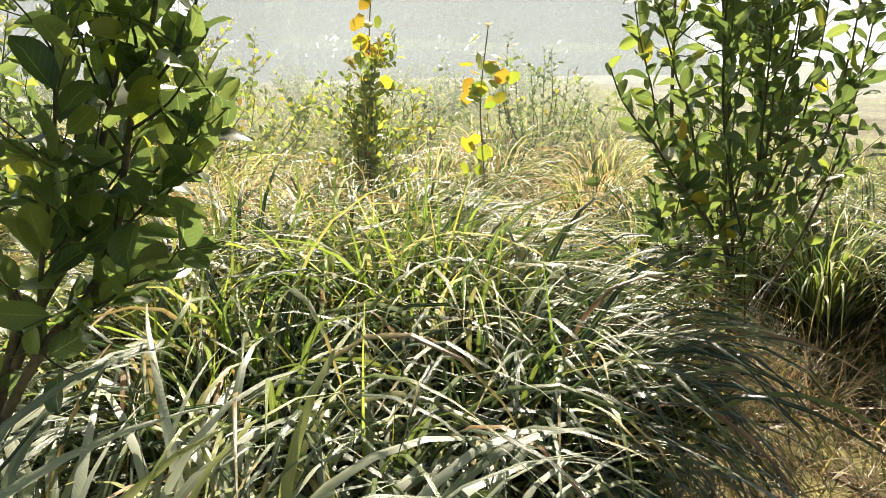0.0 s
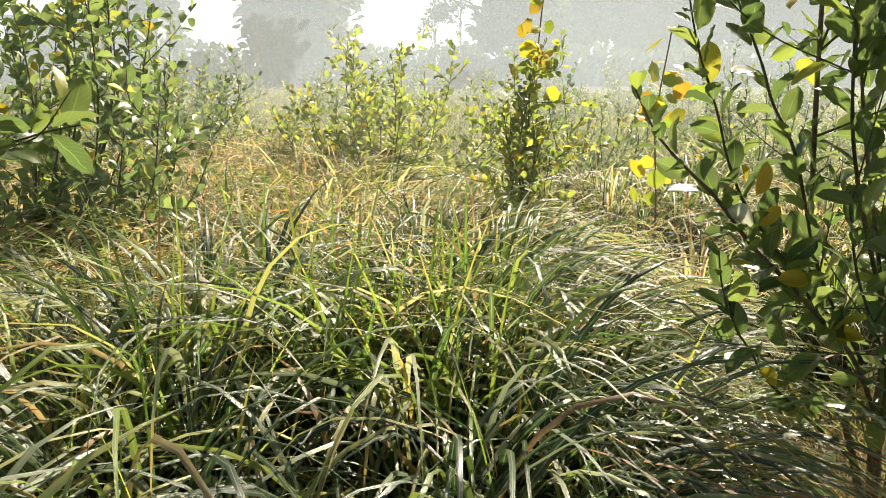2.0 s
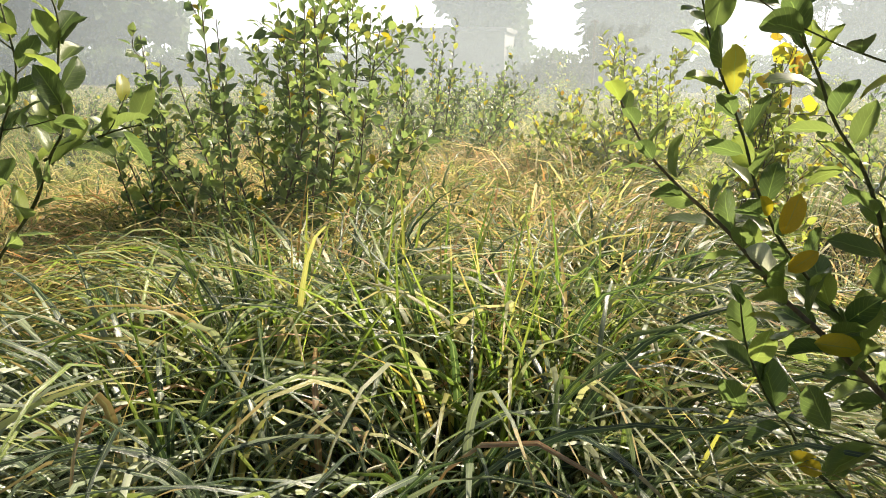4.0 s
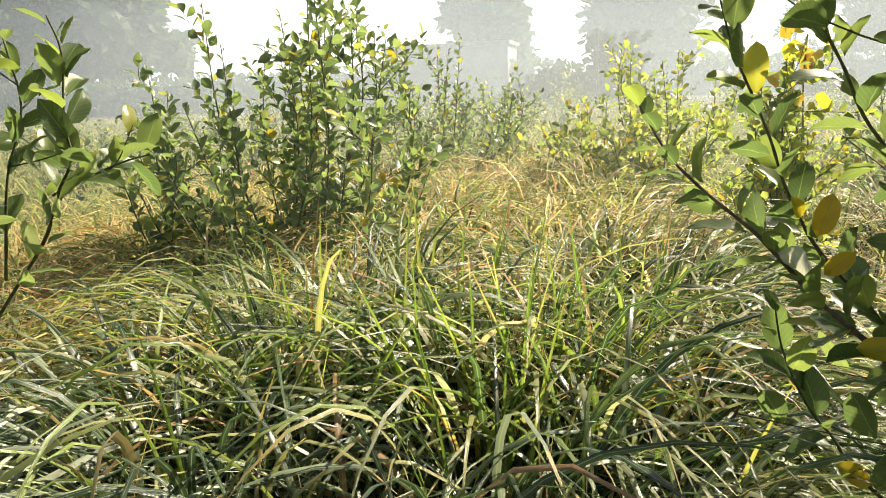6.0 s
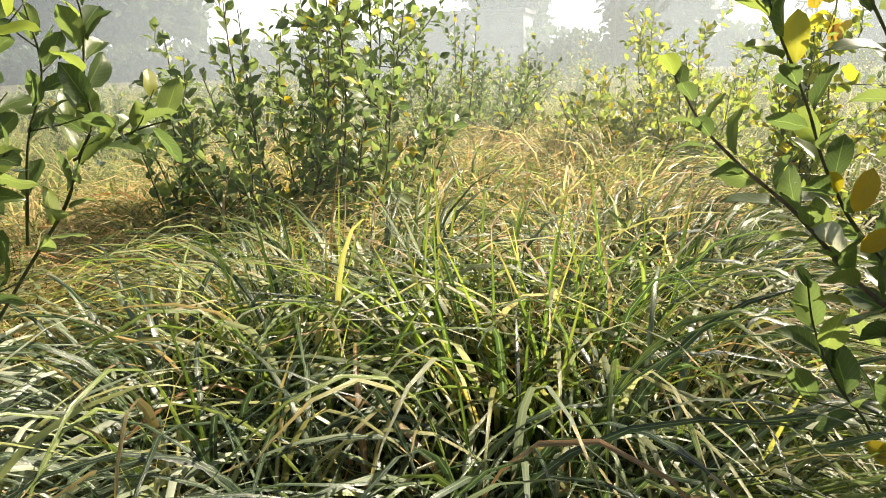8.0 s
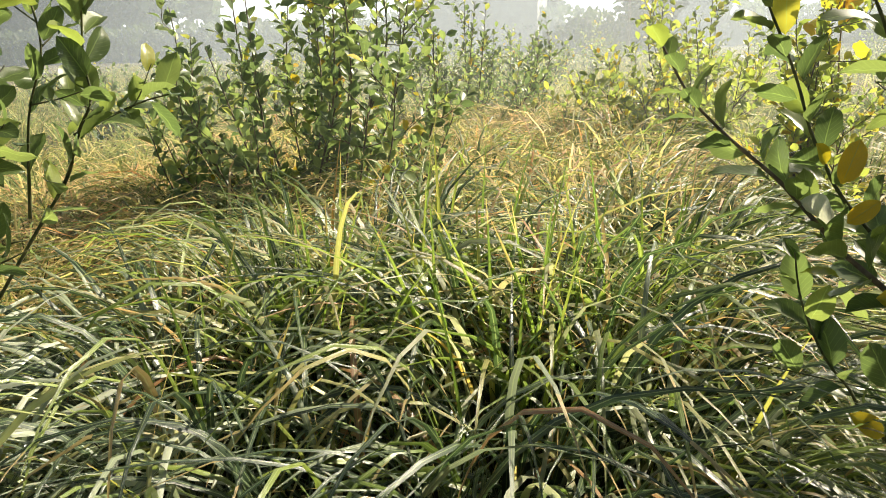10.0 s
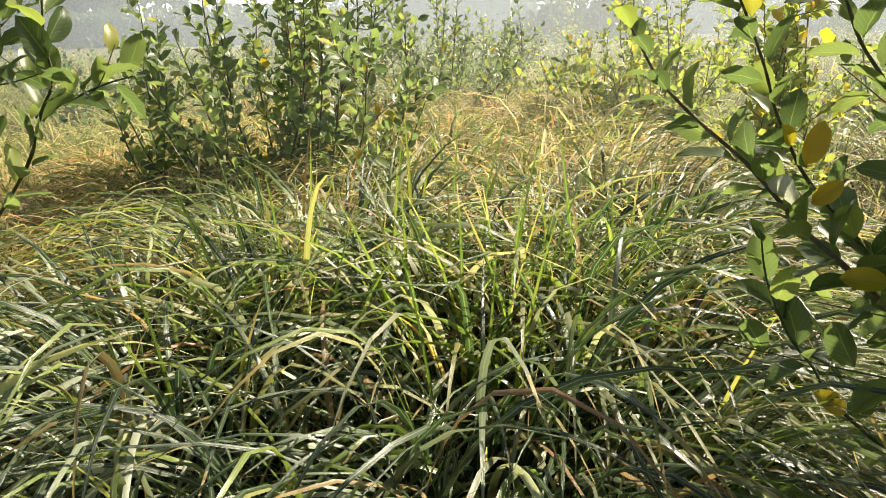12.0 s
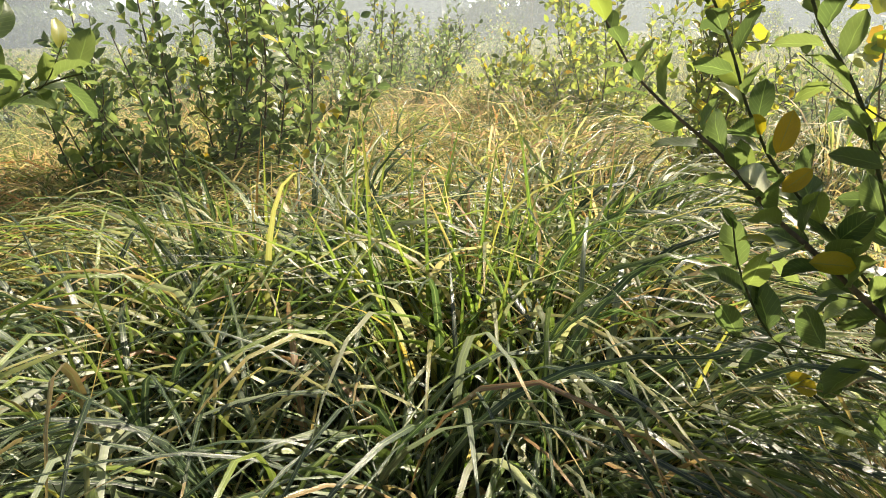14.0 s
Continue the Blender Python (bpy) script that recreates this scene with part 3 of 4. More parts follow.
LEAVES_YELLOW = [mesh_from("leaf", *s, [m_leaf_yellow]) for s in SHAPES]


def leaf_objects(tree, rng, spots, most=300, yellow=0.04):
    base = tree.matrix_world.inverted()
    order = rng.permutation(len(spots))
    for i in order[:most]:
        at, ax, size = spots[i]
        pale = rng.uniform() < yellow
        me = (LEAVES_YELLOW if pale else LEAVES)[rng.integers(5)]
        ob = part("leaf", me, tree, "yellowed leaf" if pale else "")
        m = Matrix(ax.tolist()).to_4x4()
        ob.matrix_basis = base @ Matrix.Translation(at) @ m @ Matrix.Scale(size, 4)
    rest = [spots[i] for i in order[most:]]
    if rest:
        v, f, t = place_leaves(rng, rest, SHAPES)
        tagged(part("foliage", mesh_from("foliage", v - np.array(tree.location), f, t, [m_leaf]), tree), kind="stuff")


def side_twigs(rng, line, count, length, lift=0.4):
    out = []
    n = len(line)
    for _ in range(count):
        i = rng.integers(n // 4, n - 1)
        way = line[min(i + 1, n - 1)] - line[i - 1]
        way /= np.linalg.norm(way)
        d = way * 0.45 + rng.normal(0, 0.8, 3) * np.array([1, 1, 0.7]) + np.array([0, 0, lift])
        d /= np.linalg.norm(d)
        ln = rng.uniform(*length)
        bend = rng.normal(0, 0.12, 3) * ln + np.array([0, 0, 0.12 * ln])
        out.append(smooth_line([line[i], line[i] + d * ln * 0.5, line[i] + d * ln + bend], 4))
    return out


def near_tree(label, at, stems, twigs, leaf_gap, leaf_size, seed, most=300, yellow=0.04, bare=0.6, spray=1.7, marked=()):
    """A young citrus tree with given stems: (points, foot radius, tip radius, side twigs, first leaf, own leaf gap)."""
    rng = np.random.default_rng(seed)
    ob = thing("citrus_tree", label, "citrus tree", at, "citrus trees")
    o = np.array(at)
    spots = []
    for k, (pts, r0, r1, side, first, *own) in enumerate(stems):
        gap = own[0] if own else leaf_gap
        line = smooth_line(pts, 6)
        v, f, t = tube(line, r0, r1, 8 if r0 > 0.01 else 6, 0.12, rng)
        part("trunk" if k == 0 else "branch", mesh_from("branch", v - o, f, t, [m_bark if r0 > 0.006 else m_twig]), ob)
        spots += spots_on(rng, line, gap, leaf_size, first)
        for tw in side_twigs(rng, line, int(side * spray + 0.5), twigs):
            v, f, t = tube(tw, max(r1, 0.0022), 0.0012, 5)
            part("twig", mesh_from("twig", v - o, f, t, [m_twig]), ob)
            spots += spots_on(rng, tw, leaf_gap, leaf_size, 0.12)
    spots = [p for p in spots if rng.uniform() < min(1.0, max(0.15, (p[0][2] - bare) / 0.6))]
    leaf_objects(ob, rng, spots, most, yellow)
    for p, way, size in marked:
        y = np.array(way) / np.linalg.norm(way)
        z = cross(cross(y, (0.2, -1.0, 0.6)), y)
        z /= np.linalg.norm(z)
        part("leaf", LEAVES_YELLOW[rng.integers(5)], ob, "yellowed leaf").matrix_basis = (
            Matrix.Translation(np.array(p) - o) @ Matrix(np.stack([cross(y, z), y, z], 1).tolist()).to_4x4() @ Matrix.Scale(size, 4))
    return ob


near_tree("young citrus tree with dark glossy leaves and bare lower stems", (1.6, 1.85, 0), [
    ([(1.6, 1.80, -0.03), (1.57, 1.76, 0.35), (1.65, 1.73, 0.8), (1.60, 1.75, 1.35), (1.57, 1.76, 1.75), (1.56, 1.78, 2.1)], 0.021, 0.005, 9, 0.35),
    ([(1.58, 1.84, 0.02), (1.52, 1.82, 0.45), (1.50, 1.80, 0.80), (1.47, 1.80, 1.2), (1.45, 1.82, 1.6), (1.38, 1.85, 2.1)], 0.013, 0.004, 10, 0.35),
    ([(1.56, 1.82, 0.03), (1.42, 1.86, 0.5), (1.28, 1.88, 0.9), (1.22, 1.86, 1.25), (1.17, 1.84, 1.7), (1.12, 1.8, 2.05)], 0.012, 0.004, 9, 0.35),
    ([(1.55, 1.80, 0.03), (1.34, 1.60, 0.48), (1.10, 1.46, 0.80), (0.94, 1.42, 0.95), (0.820, 1.42, 1.062), (0.754, 1.42, 1.120), (0.697, 1.42, 1.183), (0.644, 1.42, 1.241), (0.582, 1.42, 1.294), (0.535, 1.42, 1.337), (0.492, 1.42, 1.386), (0.443, 1.42, 1.472)], 0.0075, 0.0020, 0, 0.45, 0.022),
    ([(0.98, 1.44, 0.93), (0.86, 1.46, 1.08), (0.758, 1.46, 1.199), (0.717, 1.46, 1.268), (0.690, 1.46, 1.327), (0.668, 1.46, 1.394), (0.641, 1.46, 1.460), (0.611, 1.46, 1.526), (0.589, 1.46, 1.590), (0.57, 1.46, 1.66)], 0.004, 0.0018, 0, 0.1, 0.024),
    ([(1.12, 1.46, 0.80), (1.0, 1.50, 1.02), (0.895, 1.50, 1.31), (0.82, 1.50, 1.432), (0.778, 1.50, 1.526), (0.698, 1.50, 1.664), (0.635, 1.50, 1.74)], 0.005, 0.0020, 1, 0.2, 0.028),
    ([(1.30, 1.52, 0.38), (1.08, 1.46, 0.58), (0.852, 1.44, 0.777), (0.794, 1.44, 0.861), (0.752, 1.44, 0.913), (0.720, 1.44, 0.976), (0.697, 1.44, 1.038), (0.683, 1.44, 1.111)], 0.004, 0.0016, 0, 0.3, 0.026),
    ([(1.52, 1.80, 0.30), (1.35, 1.62, 0.7), (1.2, 1.55, 1.05), (1.06, 1.5, 1.4), (0.98, 1.48, 1.75)], 0.008, 0.0025, 6, 0.25),
    ([(1.60, 1.84, 0.4), (1.75, 1.7, 0.8), (1.9, 1.62, 1.2), (1.98, 1.6, 1.65), (2.0, 1.6, 2.0)], 0.009, 0.003, 8, 0.25),
    ([(1.54, 1.8, 0.5), (1.38, 1.7, 0.95), (1.30, 1.66, 1.4), (1.22, 1.62, 1.85)], 0.007, 0.0025, 6, 0.2),
    ([(1.42, 1.70, 0.6), (1.28, 1.50, 0.95), (1.18, 1.42, 1.3), (1.12, 1.38, 1.72), (1.10, 1.36, 2.0)], 0.006, 0.002, 7, 0.15),
    ([(1.62, 1.80, 0.7), (1.60, 1.62, 1.1), (1.52, 1.55, 1.5), (1.50, 1.52, 1.95)], 0.007, 0.0025, 8, 0.15),
    ([(1.25, 1.52, 0.55), (1.15, 1.42, 0.80), (1.0, 1.38, 1.05), (0.93, 1.36, 1.25)], 0.005, 0.002, 6, 0.1),
    ([(1.66, 1.86, 0.9), (1.86, 1.95, 1.3), (1.98, 2.0, 1.8)], 0.006, 0.002, 7, 0.15),
    ([(1.64, 1.80, 0.6), (1.72, 1.66, 1.1), (1.76, 1.60, 1.6), (1.74, 1.58, 2.1)], 0.007, 0.0025, 9, 0.15),
    ([(1.60, 1.78, 0.25), (1.85, 1.72, 0.6), (2.1, 1.7, 1.0), (2.25, 1.7, 1.5), (2.3, 1.7, 1.9)], 0.010, 0.003, 9, 0.2),
    ([(1.58, 1.76, 0.15), (1.42, 1.6, 0.35), (1.3, 1.5, 0.5), (1.2, 1.45, 0.72)], 0.006, 0.002, 6, 0.2),
    ([(1.20, 1.50, 0.9), (1.02, 1.46, 1.3), (0.95, 1.43, 1.6), (0.92, 1.42, 1.95)], 0.006, 0.002, 6, 0.3),
    ([(1.35, 1.52, 1.0), (1.25, 1.44, 1.4), (1.20, 1.42, 1.7), (1.18, 1.40, 2.0)], 0.006, 0.002, 6, 0.3),
    ([(1.45, 1.60, 1.1), (1.42, 1.50, 1.5), (1.40, 1.46, 1.95)], 0.006, 0.002, 5, 0.3),
], (0.15, 0.50), 0.058, (0.066, 0.100), 104, 330, 0.004, 0.40, 1.1, marked=[
    ((0.736, 1.40, 1.241), (0.03, 0, 0.09), 0.075), ((0.808, 1.40, 1.048), (0.09, -0.02, 0), 0.075), ((0.791, 1.40, 0.832), (0.09, 0, -0.05), 0.075), ((0.693, 1.40, 1.307), (0.03, 0.02, -0.05), 0.045), ((0.797, 1.40, 1.214), (-0.06, 0, -0.05), 0.06), ((0.98, 1.42, 0.90), (0.06, -0.06, 0.01), 0.07)])

near_tree("young citrus tree with broad dark leaves above lemongrass", (-1.4, 1.55, 0), [
    ([(-1.4, 1.55, -0.03), (-1.28, 1.45, 0.5), (-1.14, 1.35, 0.95), (-1.12, 1.3, 1.06), (-1.18, 1.3, 1.2), (-1.27, 1.32, 1.6), (-1.32, 1.3, 1.95)], 0.015, 0.004, 9, 0.4),
    ([(-1.14, 1.34, 0.92), (-1.02, 1.3, 1.17), (-0.94, 1.3, 1.37), (-0.89, 1.3, 1.57), (-0.86, 1.3, 1.85)], 0.010, 0.003, 8, 0.15),
    ([(-1.20, 1.45, 0.80), (-1.04, 1.50, 1.03), (-0.913, 1.52, 1.192), (-0.852, 1.52, 1.309), (-0.803, 1.52, 1.385), (-0.809, 1.52, 1.472), (-0.79, 1.52, 1.615), (-0.815, 1.52, 1.70)], 0.005, 0.0020, 0, 0.35, 0.028),
    ([(-0.94, 1.60, 1.29), (-0.85, 1.62, 1.33), (-0.743, 1.62, 1.367), (-0.66, 1.62, 1.385)], 0.004, 0.0018, 1, 0.15, 0.03),
    ([(-1.02, 1.5, 1.1), (-0.97, 1.5, 1.34), (-0.90, 1.5, 1.50), (-0.92, 1.5, 1.66)], 0.004, 0.002, 2, 0.2),
    ([(-1.32, 1.5, 0.2), (-1.52, 1.45, 0.7), (-1.57, 1.35, 1.2), (-1.54, 1.3, 1.75)], 0.010, 0.003, 8, 0.3),
    ([(-1.30, 1.45, 0.55), (-1.12, 1.30, 0.92), (-1.022, 1.25, 1.055), (-0.955, 1.25, 1.157), (-0.90, 1.25, 1.40), (-0.845, 1.25, 1.575), (-0.82, 1.25, 1.80)], 0.011, 0.004, 8, 0.3),
    ([(-0.93, 1.25, 1.24), (-0.86, 1.23, 1.30), (-0.79, 1.21, 1.36), (-0.76, 1.21, 1.44)], 0.004, 0.0018, 3, 0.1, 0.028),
    ([(-0.955, 1.25, 1.157), (-0.91, 1.22, 1.22), (-0.85, 1.20, 1.27), (-0.80, 1.18, 1.29)], 0.004, 0.0018, 3, 0.1, 0.028),
    ([(-0.90, 1.25, 1.40), (-0.84, 1.24, 1.47), (-0.79, 1.24, 1.53), (-0.77, 1.24, 1.60)], 0.004, 0.0018, 2, 0.1, 0.028),
    ([(-1.10, 1.28, 0.96), (-1.08, 1.20, 1.15), (-1.04, 1.18, 1.35), (-1.02, 1.16, 1.58)], 0.006, 0.002, 6, 0.2),
    ([(-1.02, 1.25, 1.06), (-0.94, 1.20, 1.09), (-0.90, 1.16, 1.11), (-0.86, 1.14, 1.16)], 0.004, 0.0018, 2, 0.2),
], (0.08, 0.22), 0.062, (0.070, 0.108), 102, 320, 0.004, 0.55)


def citrus_bush(label, at, seed, shoots, spread, height, leaf=(0.05, 0.075), gap=0.04, mat=None, low=0.25, side=5, yellow=0.03, name="citrus_tree", group="citrus trees"):
    rng = np.random.default_rng(seed)
    ob = thing(name, label, "citrus tree", at, group)
    o = np.array(at)
    spots = []
    for k in range(shoots):
        a = k * 2.4 + rng.normal(0, 0.4)
        r = spread * math.sqrt(rng.uniform(0.02, 1))
        tall = height * (1 - 0.55 * (r / spread) ** 1.5) * rng.uniform(0.72, 1.0)
        top = np.array([r * math.cos(a), r * math.sin(a), tall])
        line = smooth_line([(0, 0, -0.02), top * np.array([0.35, 0.35, 0.30]) + rng.normal(0, 0.04, 3), top * np.array([0.85, 0.85, 0.65]) + rng.normal(0, 0.05, 3), top], 5)
        own = [tube(line, 0.010 if k else 0.018, 0.0025, 6)]
        spots += spots_on(rng, line, gap, leaf, low)
        for tw in side_twigs(rng, line, side, (0.15, 0.48), 0.35):
            own.append(tube(tw, 0.0032, 0.0015, 4))
            spots += spots_on(rng, tw, gap, leaf, 0.1)
        part("branch" if k else "trunk", mesh_from("branch", *join(own), [m_bark]), ob)
    pale = rng.uniform(size=len(spots)) < yellow
    v, f, t = place_leaves(rng, [s for s, p in zip(spots, pale) if not p], SMALL)
    tagged(part("crown", mesh_from("crown", v, f, t, [mat or m_leaf_young]), ob), kind="stuff")
    some = [s for s, p in zip(spots, pale) if p]
    if some:
        v, f, t = place_leaves(rng, some, SMALL)
        tagged(part("yellowed_foliage", mesh_from("yellowed_foliage", v, f, t, [m_leaf_yellow]), ob, "yellowed foliage"), kind="stuff")
    return ob


citrus_bush("bushy young citrus tree with upright leafy shoots", (-1.55, 4.15, 0), 301, 32, 0.95, 2.75, (0.065, 0.095), 0.033, side=6, low=0.2)
citrus_bush("misty young citrus tree with thin upright shoots", (-1.6, 8.1, 0), 302, 26, 1.05, 2.45, (0.06, 0.09), 0.045, side=6)
citrus_bush("misty low citrus bush in the row", (-1.9, 11.0, 0), 303, 22, 1.05, 2.0, (0.07, 0.1), 0.06)
citrus_bush("spreading citrus bush, backlight put into its yellow-green leaf colour", (0.68, 7.3, 0), 304, 34, 1.25, 2.2, (0.065, 0.095), 0.04, m_leaf_backlit, side=7, yellow=0.05, low=0.2)
citrus_bush("slender upright citrus sapling with dense small leaves", (1.2, 4.5, 0), 305, 12, 0.20, 2.0, (0.05, 0.075), 0.024, m_leaf_backlit, 0.40, 6, 0.05)
citrus_bush("low citrus bush behind the grass", (2.6, 6.9, 0), 306, 20, 0.8, 1.7, gap=0.045)
citrus_bush("young citrus tree standing in pale grass", (4.0, 6.2, 0), 307, 20, 0.9, 2.0, gap=0.045)
# the rows go on into the mist
rowrng = np.random.default_rng(77)
near_own = [(-1.5, 4.15), (-1.6, 8.1), (-1.9, 11.0), (0.68, 7.3), (1.2, 4.5), (2.6, 6.9), (4.0, 6.2)]
for ix, x in enumerate([-16.5, -13.3, -10.4, -7.4, -4.7, -2.0, 1.0, 3.7, 6.5, 9.3, 12.2, 15.2, 18.4]):
    for iy in range(4):
        y = (9.5 if abs(x) < 6 else 7.0) + 6.0 * iy + (ix % 2) * 2.2
        if abs(x) > 2.5 + 0.72 * y or (0 < x < 8 and y < 18) or min((x - a) ** 2 + (y - b) ** 2 for a, b in near_own) < 2.0 ** 2:
            continue
        citrus_bush("young citrus tree dimmed by mist", (x + rowrng.normal(0, 0.25), y + rowrng.normal(0, 0.3), 0), 400 + ix * 10 + iy, 15, rowrng.uniform(0.8, 1.2),
                    rowrng.uniform(1.4, 2.0), (0.08, 0.125), 0.085, None, 0.15, 5, 0.05)


# ---- yellow climbers on sticks ----
def climber_leaf(rng):
    ang = np.linspace(0, 2 * np.pi, 15)[:-1]
    r = 0.5 * (1 + 0.10 * np.cos(5 * ang)) * rng.uniform(0.9, 1.1)
    ring = np.stack([np.sin(ang) * r, 0.45 + np.cos(ang) * r, -0.12 * r + rng.normal(0, 0.02, 14)], 1)
    verts = np.concatenate([[[0, 0.45, 0.03]], ring])
    faces = [[0, 1 + i, 1 + (i + 1) % 14] for i in range(14)]
    return verts, faces, np.stack([verts[:, 0] + 0.5, verts[:, 1]], 1)


CLIMB = [mesh_from("leaf", *climber_leaf(np.random.default_rng(90 + i)), [m_leaf_gourd]) for i in range(4)]


def climber(label, pts, leaves, seed, flower=False):
    rng = np.random.default_rng(seed)
    line = smooth_line(pts, 5)
    ob = thing("climber_on_stick", label, "climbing plant", pts[0], "yellow climbers")
    o = np.array(pts[0])
    v, f, t = tube(line, 0.007, 0.004, 6, 0.1, rng)
    part("stick", mesh_from("stick", v - o, f, t, [m_stick]), ob)
    for lo, hi, count in leaves:
        for _ in range(count):
            i = rng.uniform(lo, hi) * (len(line) - 1)
            p = line[int(i)] + rng.normal(0, 0.08, 3)
            lf = part("leaf", CLIMB[rng.integers(4)], ob)
            y = rng.normal(0, 1, 3) + np.array([0, 0, -0.4])
            y /= np.linalg.norm(y)
            z = np.array([0, -0.7, 0.5]) + rng.normal(0, 0.5, 3)
            z -= y * (z @ y)
            z /= np.linalg.norm(z)
            lf.matrix_basis = Matrix.Translation(p - o) @ Matrix(np.stack([np.cross(y, z), y, z], 1).tolist()).to_4x4() @ Matrix.Scale(rng.uniform(0.08, 0.125), 4)
    if flower:
        for k in range(4):
            lf = part("petal", CLIMB[k], ob, "whitish flower petal")
            lf.matrix_basis = Matrix.Translation(line[-1] - o) @ pose(0, 0, 0, 40, 0, k * 90) @ Matrix.Scale(0.045, 4)
            lf.data = mesh_petal
    return ob


mesh_petal = mesh_from("petal", *climber_leaf(np.random.default_rng(99)), [m_petal])
climber("yellow climbing vine with broad leaves on a thin stick", [(1.42, 4.75, 0), (1.40, 4.78, 0.8), (1.36, 4.8, 1.5), (1.42, 4.8, 2.3)], [(0.6, 1.0, 34)], 1)
climber("yellow climbing vine with pale flower on a dry stick", [(1.98, 4.2, 0), (1.96, 4.2, 0.7), (1.92, 4.2, 1.2), (1.98, 4.2, 1.72)], [(0.70, 0.95, 26), (0.4, 0.5, 6)], 2, True)


# ---- far trees and the house in the mist ----
def far_tree(label, at, width, height, seed, trunk=0.25, lobes=20, count=5000, leaf=0.8, heart=True):
    rng = np.random.default_rng(seed)
    ob = thing("far_tree", label, "tree", at, "far trees")
    v, f, t = tube(smooth_line([(0, 0, -0.2), (0.1, 0, height * 0.3), (0, 0.1, height * 0.8)], 4), trunk, trunk * 0.3, 8, 0.1, rng)
    wood = [(v, f, t)]
    centres = []
    for k in range(lobes):
        a, h = k * 2.4, rng.uniform(0.28, 0.9)
        r = width * 0.5 * math.sin(math.pi * (0.18 + 0.72 * h)) * rng.uniform(0.3, 0.85)
        c = np.array([r * math.cos(a), r * math.sin(a), height * h])
        centres.append((c, width * rng.uniform(0.13, 0.22)))
        wood.append(tube(smooth_line([(0, 0, height * h * 0.6), c * np.array([0.5, 0.5, 0.85]), c], 3), trunk * 0.35, 0.04, 5))
    part("trunk", mesh_from("trunk", *wood[0], [m_bark]), ob)
    tagged(part("limbs", mesh_from("limbs", *join(wood[1:]), [m_bark]), ob), kind="stuff")
    spots = []
    for _ in range(count):
        c, r = centres[rng.integers(lobes)]
        d = rng.normal(0, 1, 3)
        d /= np.linalg.norm(d)
        p = c + d * r * rng.uniform(0.25, 1.1)
        if p[2] > 0.3:
            spots.append((p, leaf_turn(rng, d, d, 0.0, 1.0), leaf * rng.uniform(0.6, 1.3)))
    v, f, t = place_leaves(rng, spots, SMALL)
    tagged(part("crown", mesh_from("crown", v, f, t, [m_far_leaf]), ob), kind="stuff")
    if heart:
        bm = bmesh.new()
        for c, r in centres:
            for p in bmesh.ops.create_icosphere(bm, subdivisions=2, radius=r * 0.85, matrix=Matrix.Translation(c))["verts"]:
                p.co += (p.co - Vector(c)) * 0.45 * noise.noise(p.co * 1.3)
        me = bpy.data.meshes.new("inner_foliage")
        bm.to_mesh(me)
        bm.free()
        me.materials.append(m_far_leaf)
        tagged(part("inner_foliage", me, ob), kind="stuff")
    return ob


far_tree("tall round tree dissolving in morning mist", (1.7, 60, 0), 9.5, 10.2, 501)
far_tree("broad tree behind the misty house", (-12.2, 66, 0), 8.0, 9.0, 502)
far_tree("thin sparse tree in mist", (11.3, 60, 0), 3.0, 8.5, 503, 0.1, 7, 500, 0.36, False)
far_tree("thin sparse tree in mist", (13.8, 62, 0), 3.0, 10.0, 504, 0.1, 7, 500, 0.36, False)
far_tree("leafy tree fading in mist", (18.2, 60, 0), 6.5, 8.8, 505)
for i, (x, y, w, h) in enumerate([(34, 80, 15, 16), (45, 82, 16, 17), (57, 80, 17, 16), (70, 84, 17, 18), (84, 86, 18, 17)]):
    far_tree("dense tree of a blue misty grove", (x, y, 0), w, h, 510 + i, count=3500, leaf=1.3)
for i, (x, y, w, h) in enumerate([(-58, 80, 15, 16), (-70, 82, 16, 17), (-84, 86, 17, 16)]):
    far_tree("dense tree of a blue misty grove", (x, y, 0), w, h, 520 + i, count=3500, leaf=1.3)


def far_post():
    rng = np.random.default_rng(640)
    ob = thing("post", "thin dark wooden post standing in misty field", "post", (-1.7, 45, 0))
    part("shaft", mesh_from("shaft", *tube(smooth_line([(0, 0, -0.3), (0.03, 0, 2.2), (0, 0, 4.3)], 4), 0.085, 0.065, 7, 0.08, rng), [m_bark]), ob)
    part("cap", mesh_from("cap", *tube(np.array([(-0.22, 0, 4.2), (0.0, 0, 4.24), (0.22, 0, 4.22)]), 0.05, 0.05, 6), [m_bark]), ob)


far_post()


def curled_leaf(at, turn, size):
    """A dry pale leaf, rolled up lengthwise."""
    n, verts, faces, uv = 10, [], [], []
    for i in range(n + 1):
        v = i / n
        w = math.sin(math.pi * min(1, 0.08 + 0.9 * v)) * 0.30
        for j in range(7):
            a = radians(-115 + 230 * j / 6)
            verts.append((w * math.sin(a), v - 0.5, w * (1 - math.cos(a)) - 0.25 * (v - 0.4) ** 2))
            uv.append((j / 6, v))
    faces = [[i * 7 + j, i * 7 + j + 1, (i + 1) * 7 + j + 1, (i + 1) * 7 + j] for i in range(n) for j in range(6)]
    ob = new("curled_leaf", mesh_from("curled_leaf", verts, faces, uv, [m_petal]))
    ob.matrix_world = pose(*at, *turn) @ Matrix.Scale(size, 4)
    tagged(ob, "pale dried leaf curled up on a citrus branch", "dry leaf")


curled_leaf((0.698, 1.410, 1.188), (25, 40, 60), 0.075)


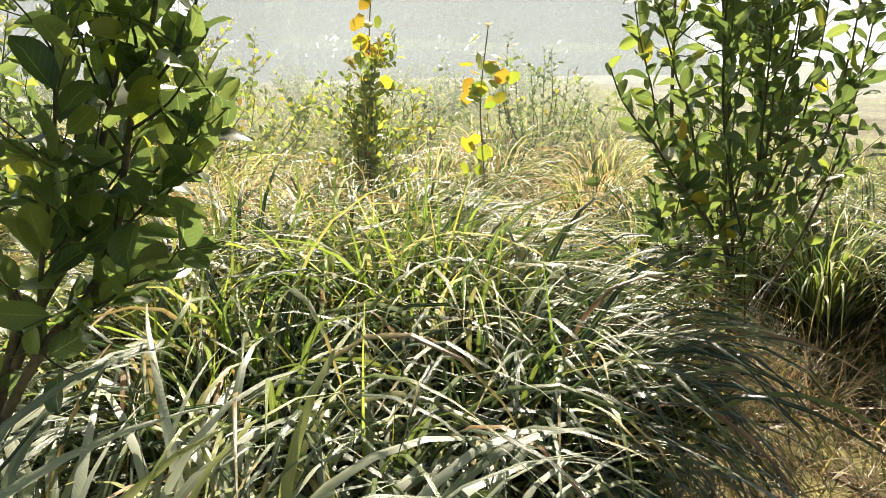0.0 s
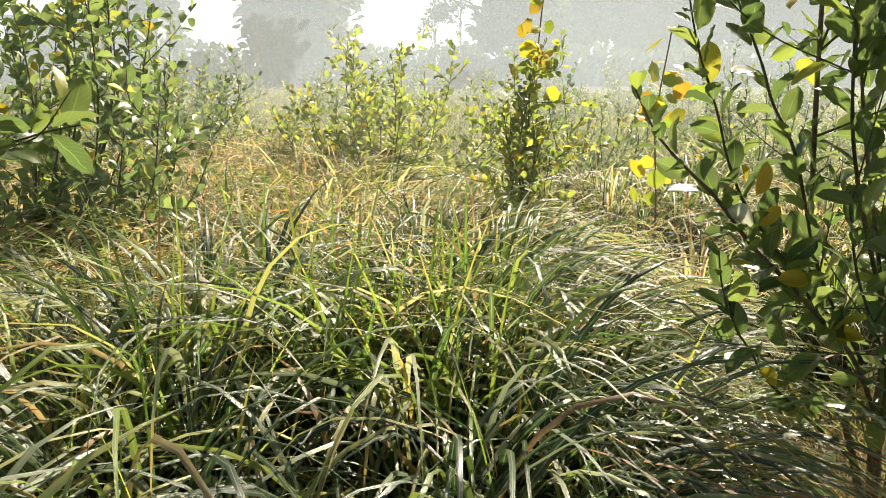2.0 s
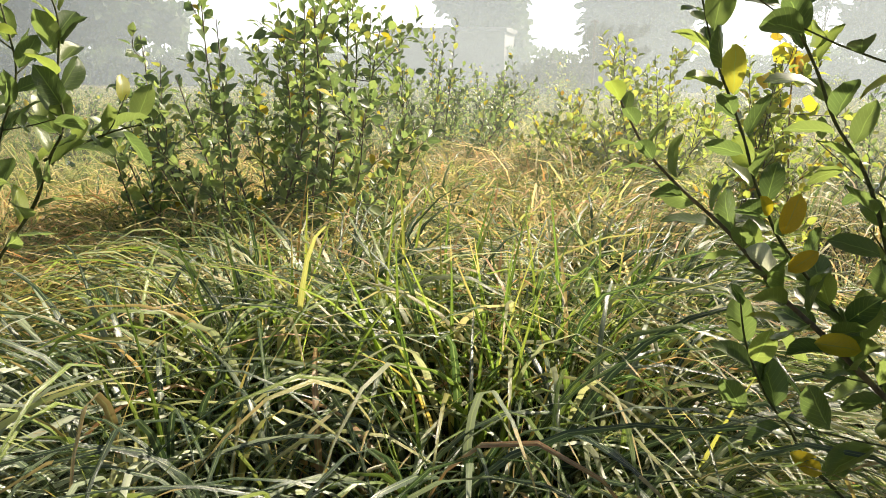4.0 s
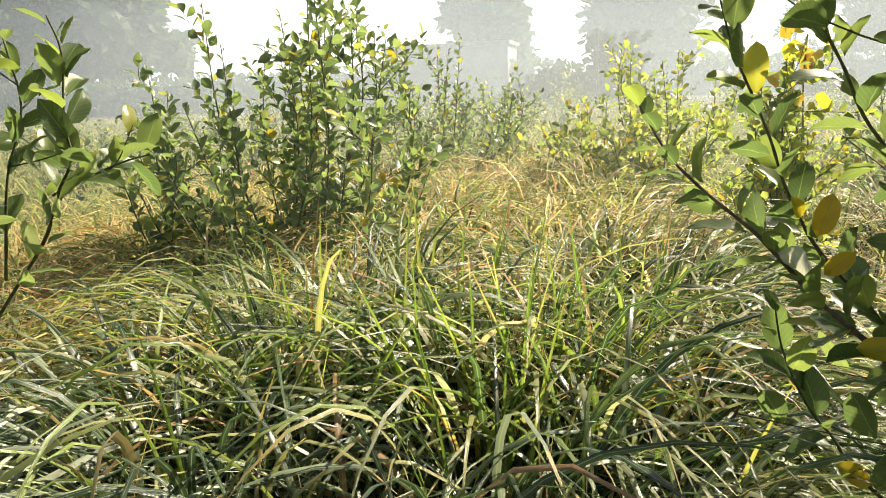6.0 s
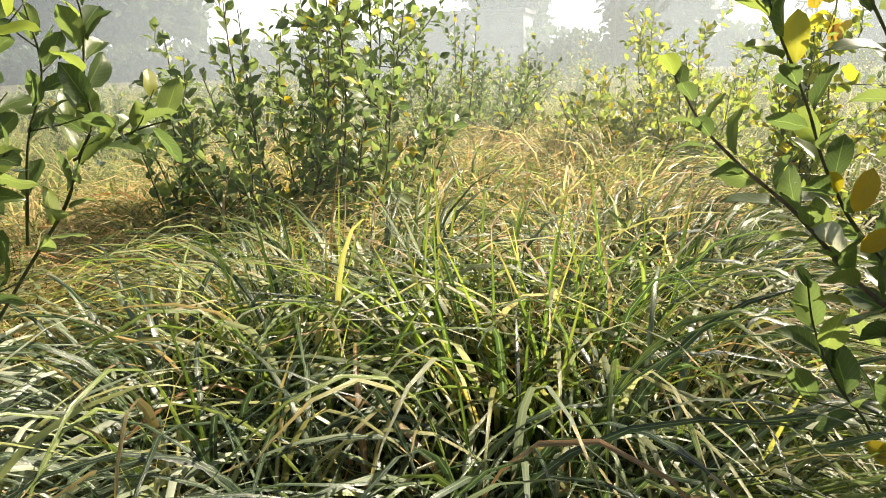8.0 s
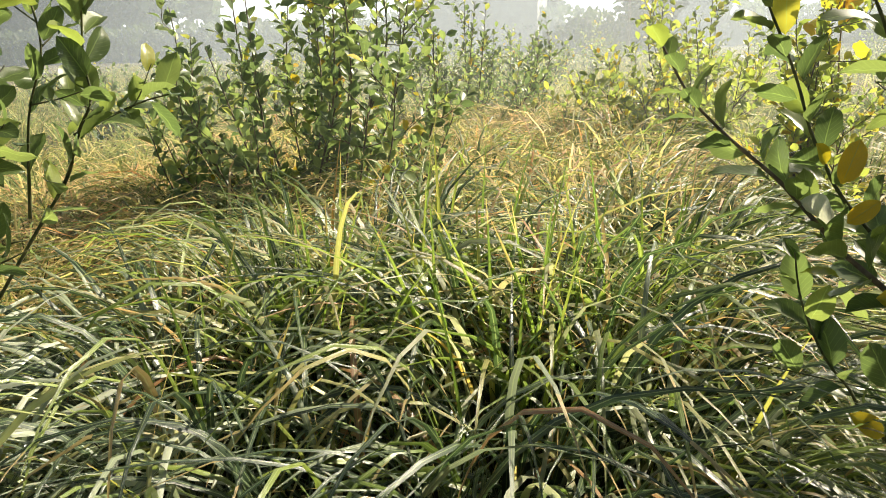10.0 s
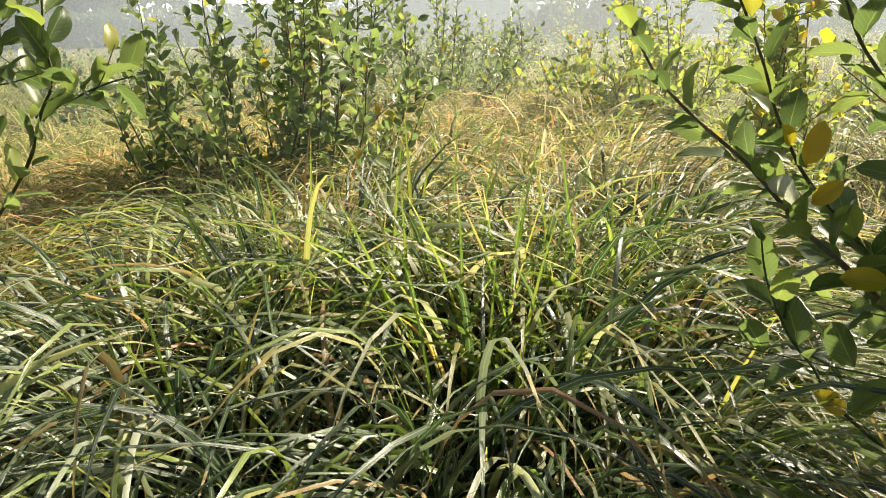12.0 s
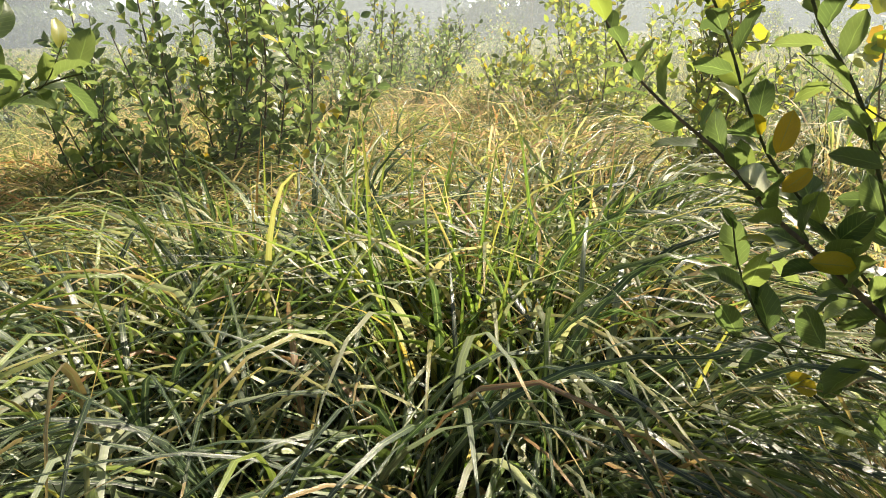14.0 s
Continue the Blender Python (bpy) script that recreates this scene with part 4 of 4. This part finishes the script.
def far_house():
    ob = thing("house", "low flat-roofed pale house veiled by mist", "house", (-14.2, 60, 0))

    def box(name, x0, x1, y0, y1, z0, z1, mat):
        bm = bmesh.new()
        bmesh.ops.create_cube(bm, size=1)
        for v in bm.verts:
            v.co = Vector(((x0 + x1) / 2 + v.co.x * (x1 - x0), (y0 + y1) / 2 + v.co.y * (y1 - y0), (z0 + z1) / 2 + v.co.z * (z1 - z0)))
        bmesh.ops.bevel(bm, geom=bm.edges[:], offset=0.03, segments=1, affect='EDGES')
        me = bpy.data.meshes.new(name)
        bm.to_mesh(me)
        bm.free()
        me.materials.append(mat)
        part(name, me, ob)

    box("wall", -5.0, 5.0, 0, 5, -0.2, 4.4, m_plaster)
    box("roof", -5.2, 5.2, -0.3, 5.3, 4.4, 4.75, m_roof)


far_house()


def far_hedge():
    rng = np.random.default_rng(600)
    spots = []
    for _ in range(9000):
        x = rng.uniform(-70, 75)
        top = 2.9 + 0.8 * noise.noise(Vector((x * 0.15, 0, 0)))
        spots.append(((x, 63 + rng.normal(0, 1.2), rng.uniform(0, 1) ** 0.7 * top), leaf_turn(rng, (0, 0, 1), (0, -1, 0), 0.2, 1.0), rng.uniform(0.4, 0.9)))
    v, f, t = place_leaves(rng, [(np.array(a), b, c) for a, b, c in spots], SMALL)
    lumps = []
    for k in range(60):
        x = -70 + 2.45 * k
        h = 2.5 + 0.8 * noise.noise(Vector((x * 0.15, 0, 0)))
        lumps.append(tube(np.array([(x, 63, -0.3), (x + rng.normal(0, 0.2), 63, h * 0.55), (x, 63, h * 0.85), (x, 63, h)]), 1.7, 0.7, 9, 0.12, rng))
    lv, lf, lt = join(lumps)
    v, f, t = np.concatenate([v, lv]), f.tolist() + [[i + len(v) for i in q] for q in lf], np.concatenate([t, lt])
    tagged(new("far_hedge", mesh_from("far_hedge", v, f, t, [m_far_leaf])), "low grey-green hedge line across the misty field", "hedge", kind="stuff")


far_hedge()


# ---- mist ----
def mist_sheet(radius, height, density, top, tint, start=-80, end=80):
    n = 48
    verts, faces = [], []
    for i in range(n + 1):
        a = radians(start + (end - start) * i / n)
        for z in (-0.3, height):
            verts.append((radius * math.sin(a), radius * math.cos(a), z))
    faces = [[2 * i, 2 * i + 2, 2 * i + 3, 2 * i + 1] for i in range(n)]
    tagged(new("mist", mesh_from("mist", verts, faces, None, [mist_material("ground_mist", density, top, tint)])),
           "see-through sheet for thin morning mist, haze put into its tint", "mist", kind="structure")


NEAR_MIST, FAR_MIST = (0.32, 0.355, 0.35), (0.25, 0.305, 0.39)      # distance haze put into the sheets' tints: greenish white low over the grass, bluish far off
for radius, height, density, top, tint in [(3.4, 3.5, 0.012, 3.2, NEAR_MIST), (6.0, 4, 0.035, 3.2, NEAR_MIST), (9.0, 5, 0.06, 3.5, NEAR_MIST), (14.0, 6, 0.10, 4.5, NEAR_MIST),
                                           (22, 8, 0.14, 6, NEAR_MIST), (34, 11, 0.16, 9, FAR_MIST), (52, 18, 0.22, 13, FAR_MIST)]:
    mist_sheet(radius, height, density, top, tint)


def hazy_distance():
    """The bright white haze that closes the view behind the far trees."""
    n, r = 60, 300
    verts, faces = [], []
    for i in range(n + 1):
        a = radians(-85 + 170 * i / n)
        for z in (-3, 62):
            verts.append((r * math.sin(a), r * math.cos(a), z))
    faces = [[2 * i, 2 * i + 2, 2 * i + 3, 2 * i + 1] for i in range(n)]
    m = Nodes("bright_white_haze")
    # The arc itself glows, standing in for the bright hazy sky.
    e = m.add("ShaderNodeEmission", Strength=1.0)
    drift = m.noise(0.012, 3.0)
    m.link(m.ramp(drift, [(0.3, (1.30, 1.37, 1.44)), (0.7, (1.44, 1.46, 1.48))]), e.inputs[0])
    m.link(e.outputs[0], m.out.inputs[0])
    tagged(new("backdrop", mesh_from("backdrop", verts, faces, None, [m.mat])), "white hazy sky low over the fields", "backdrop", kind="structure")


hazy_distance()
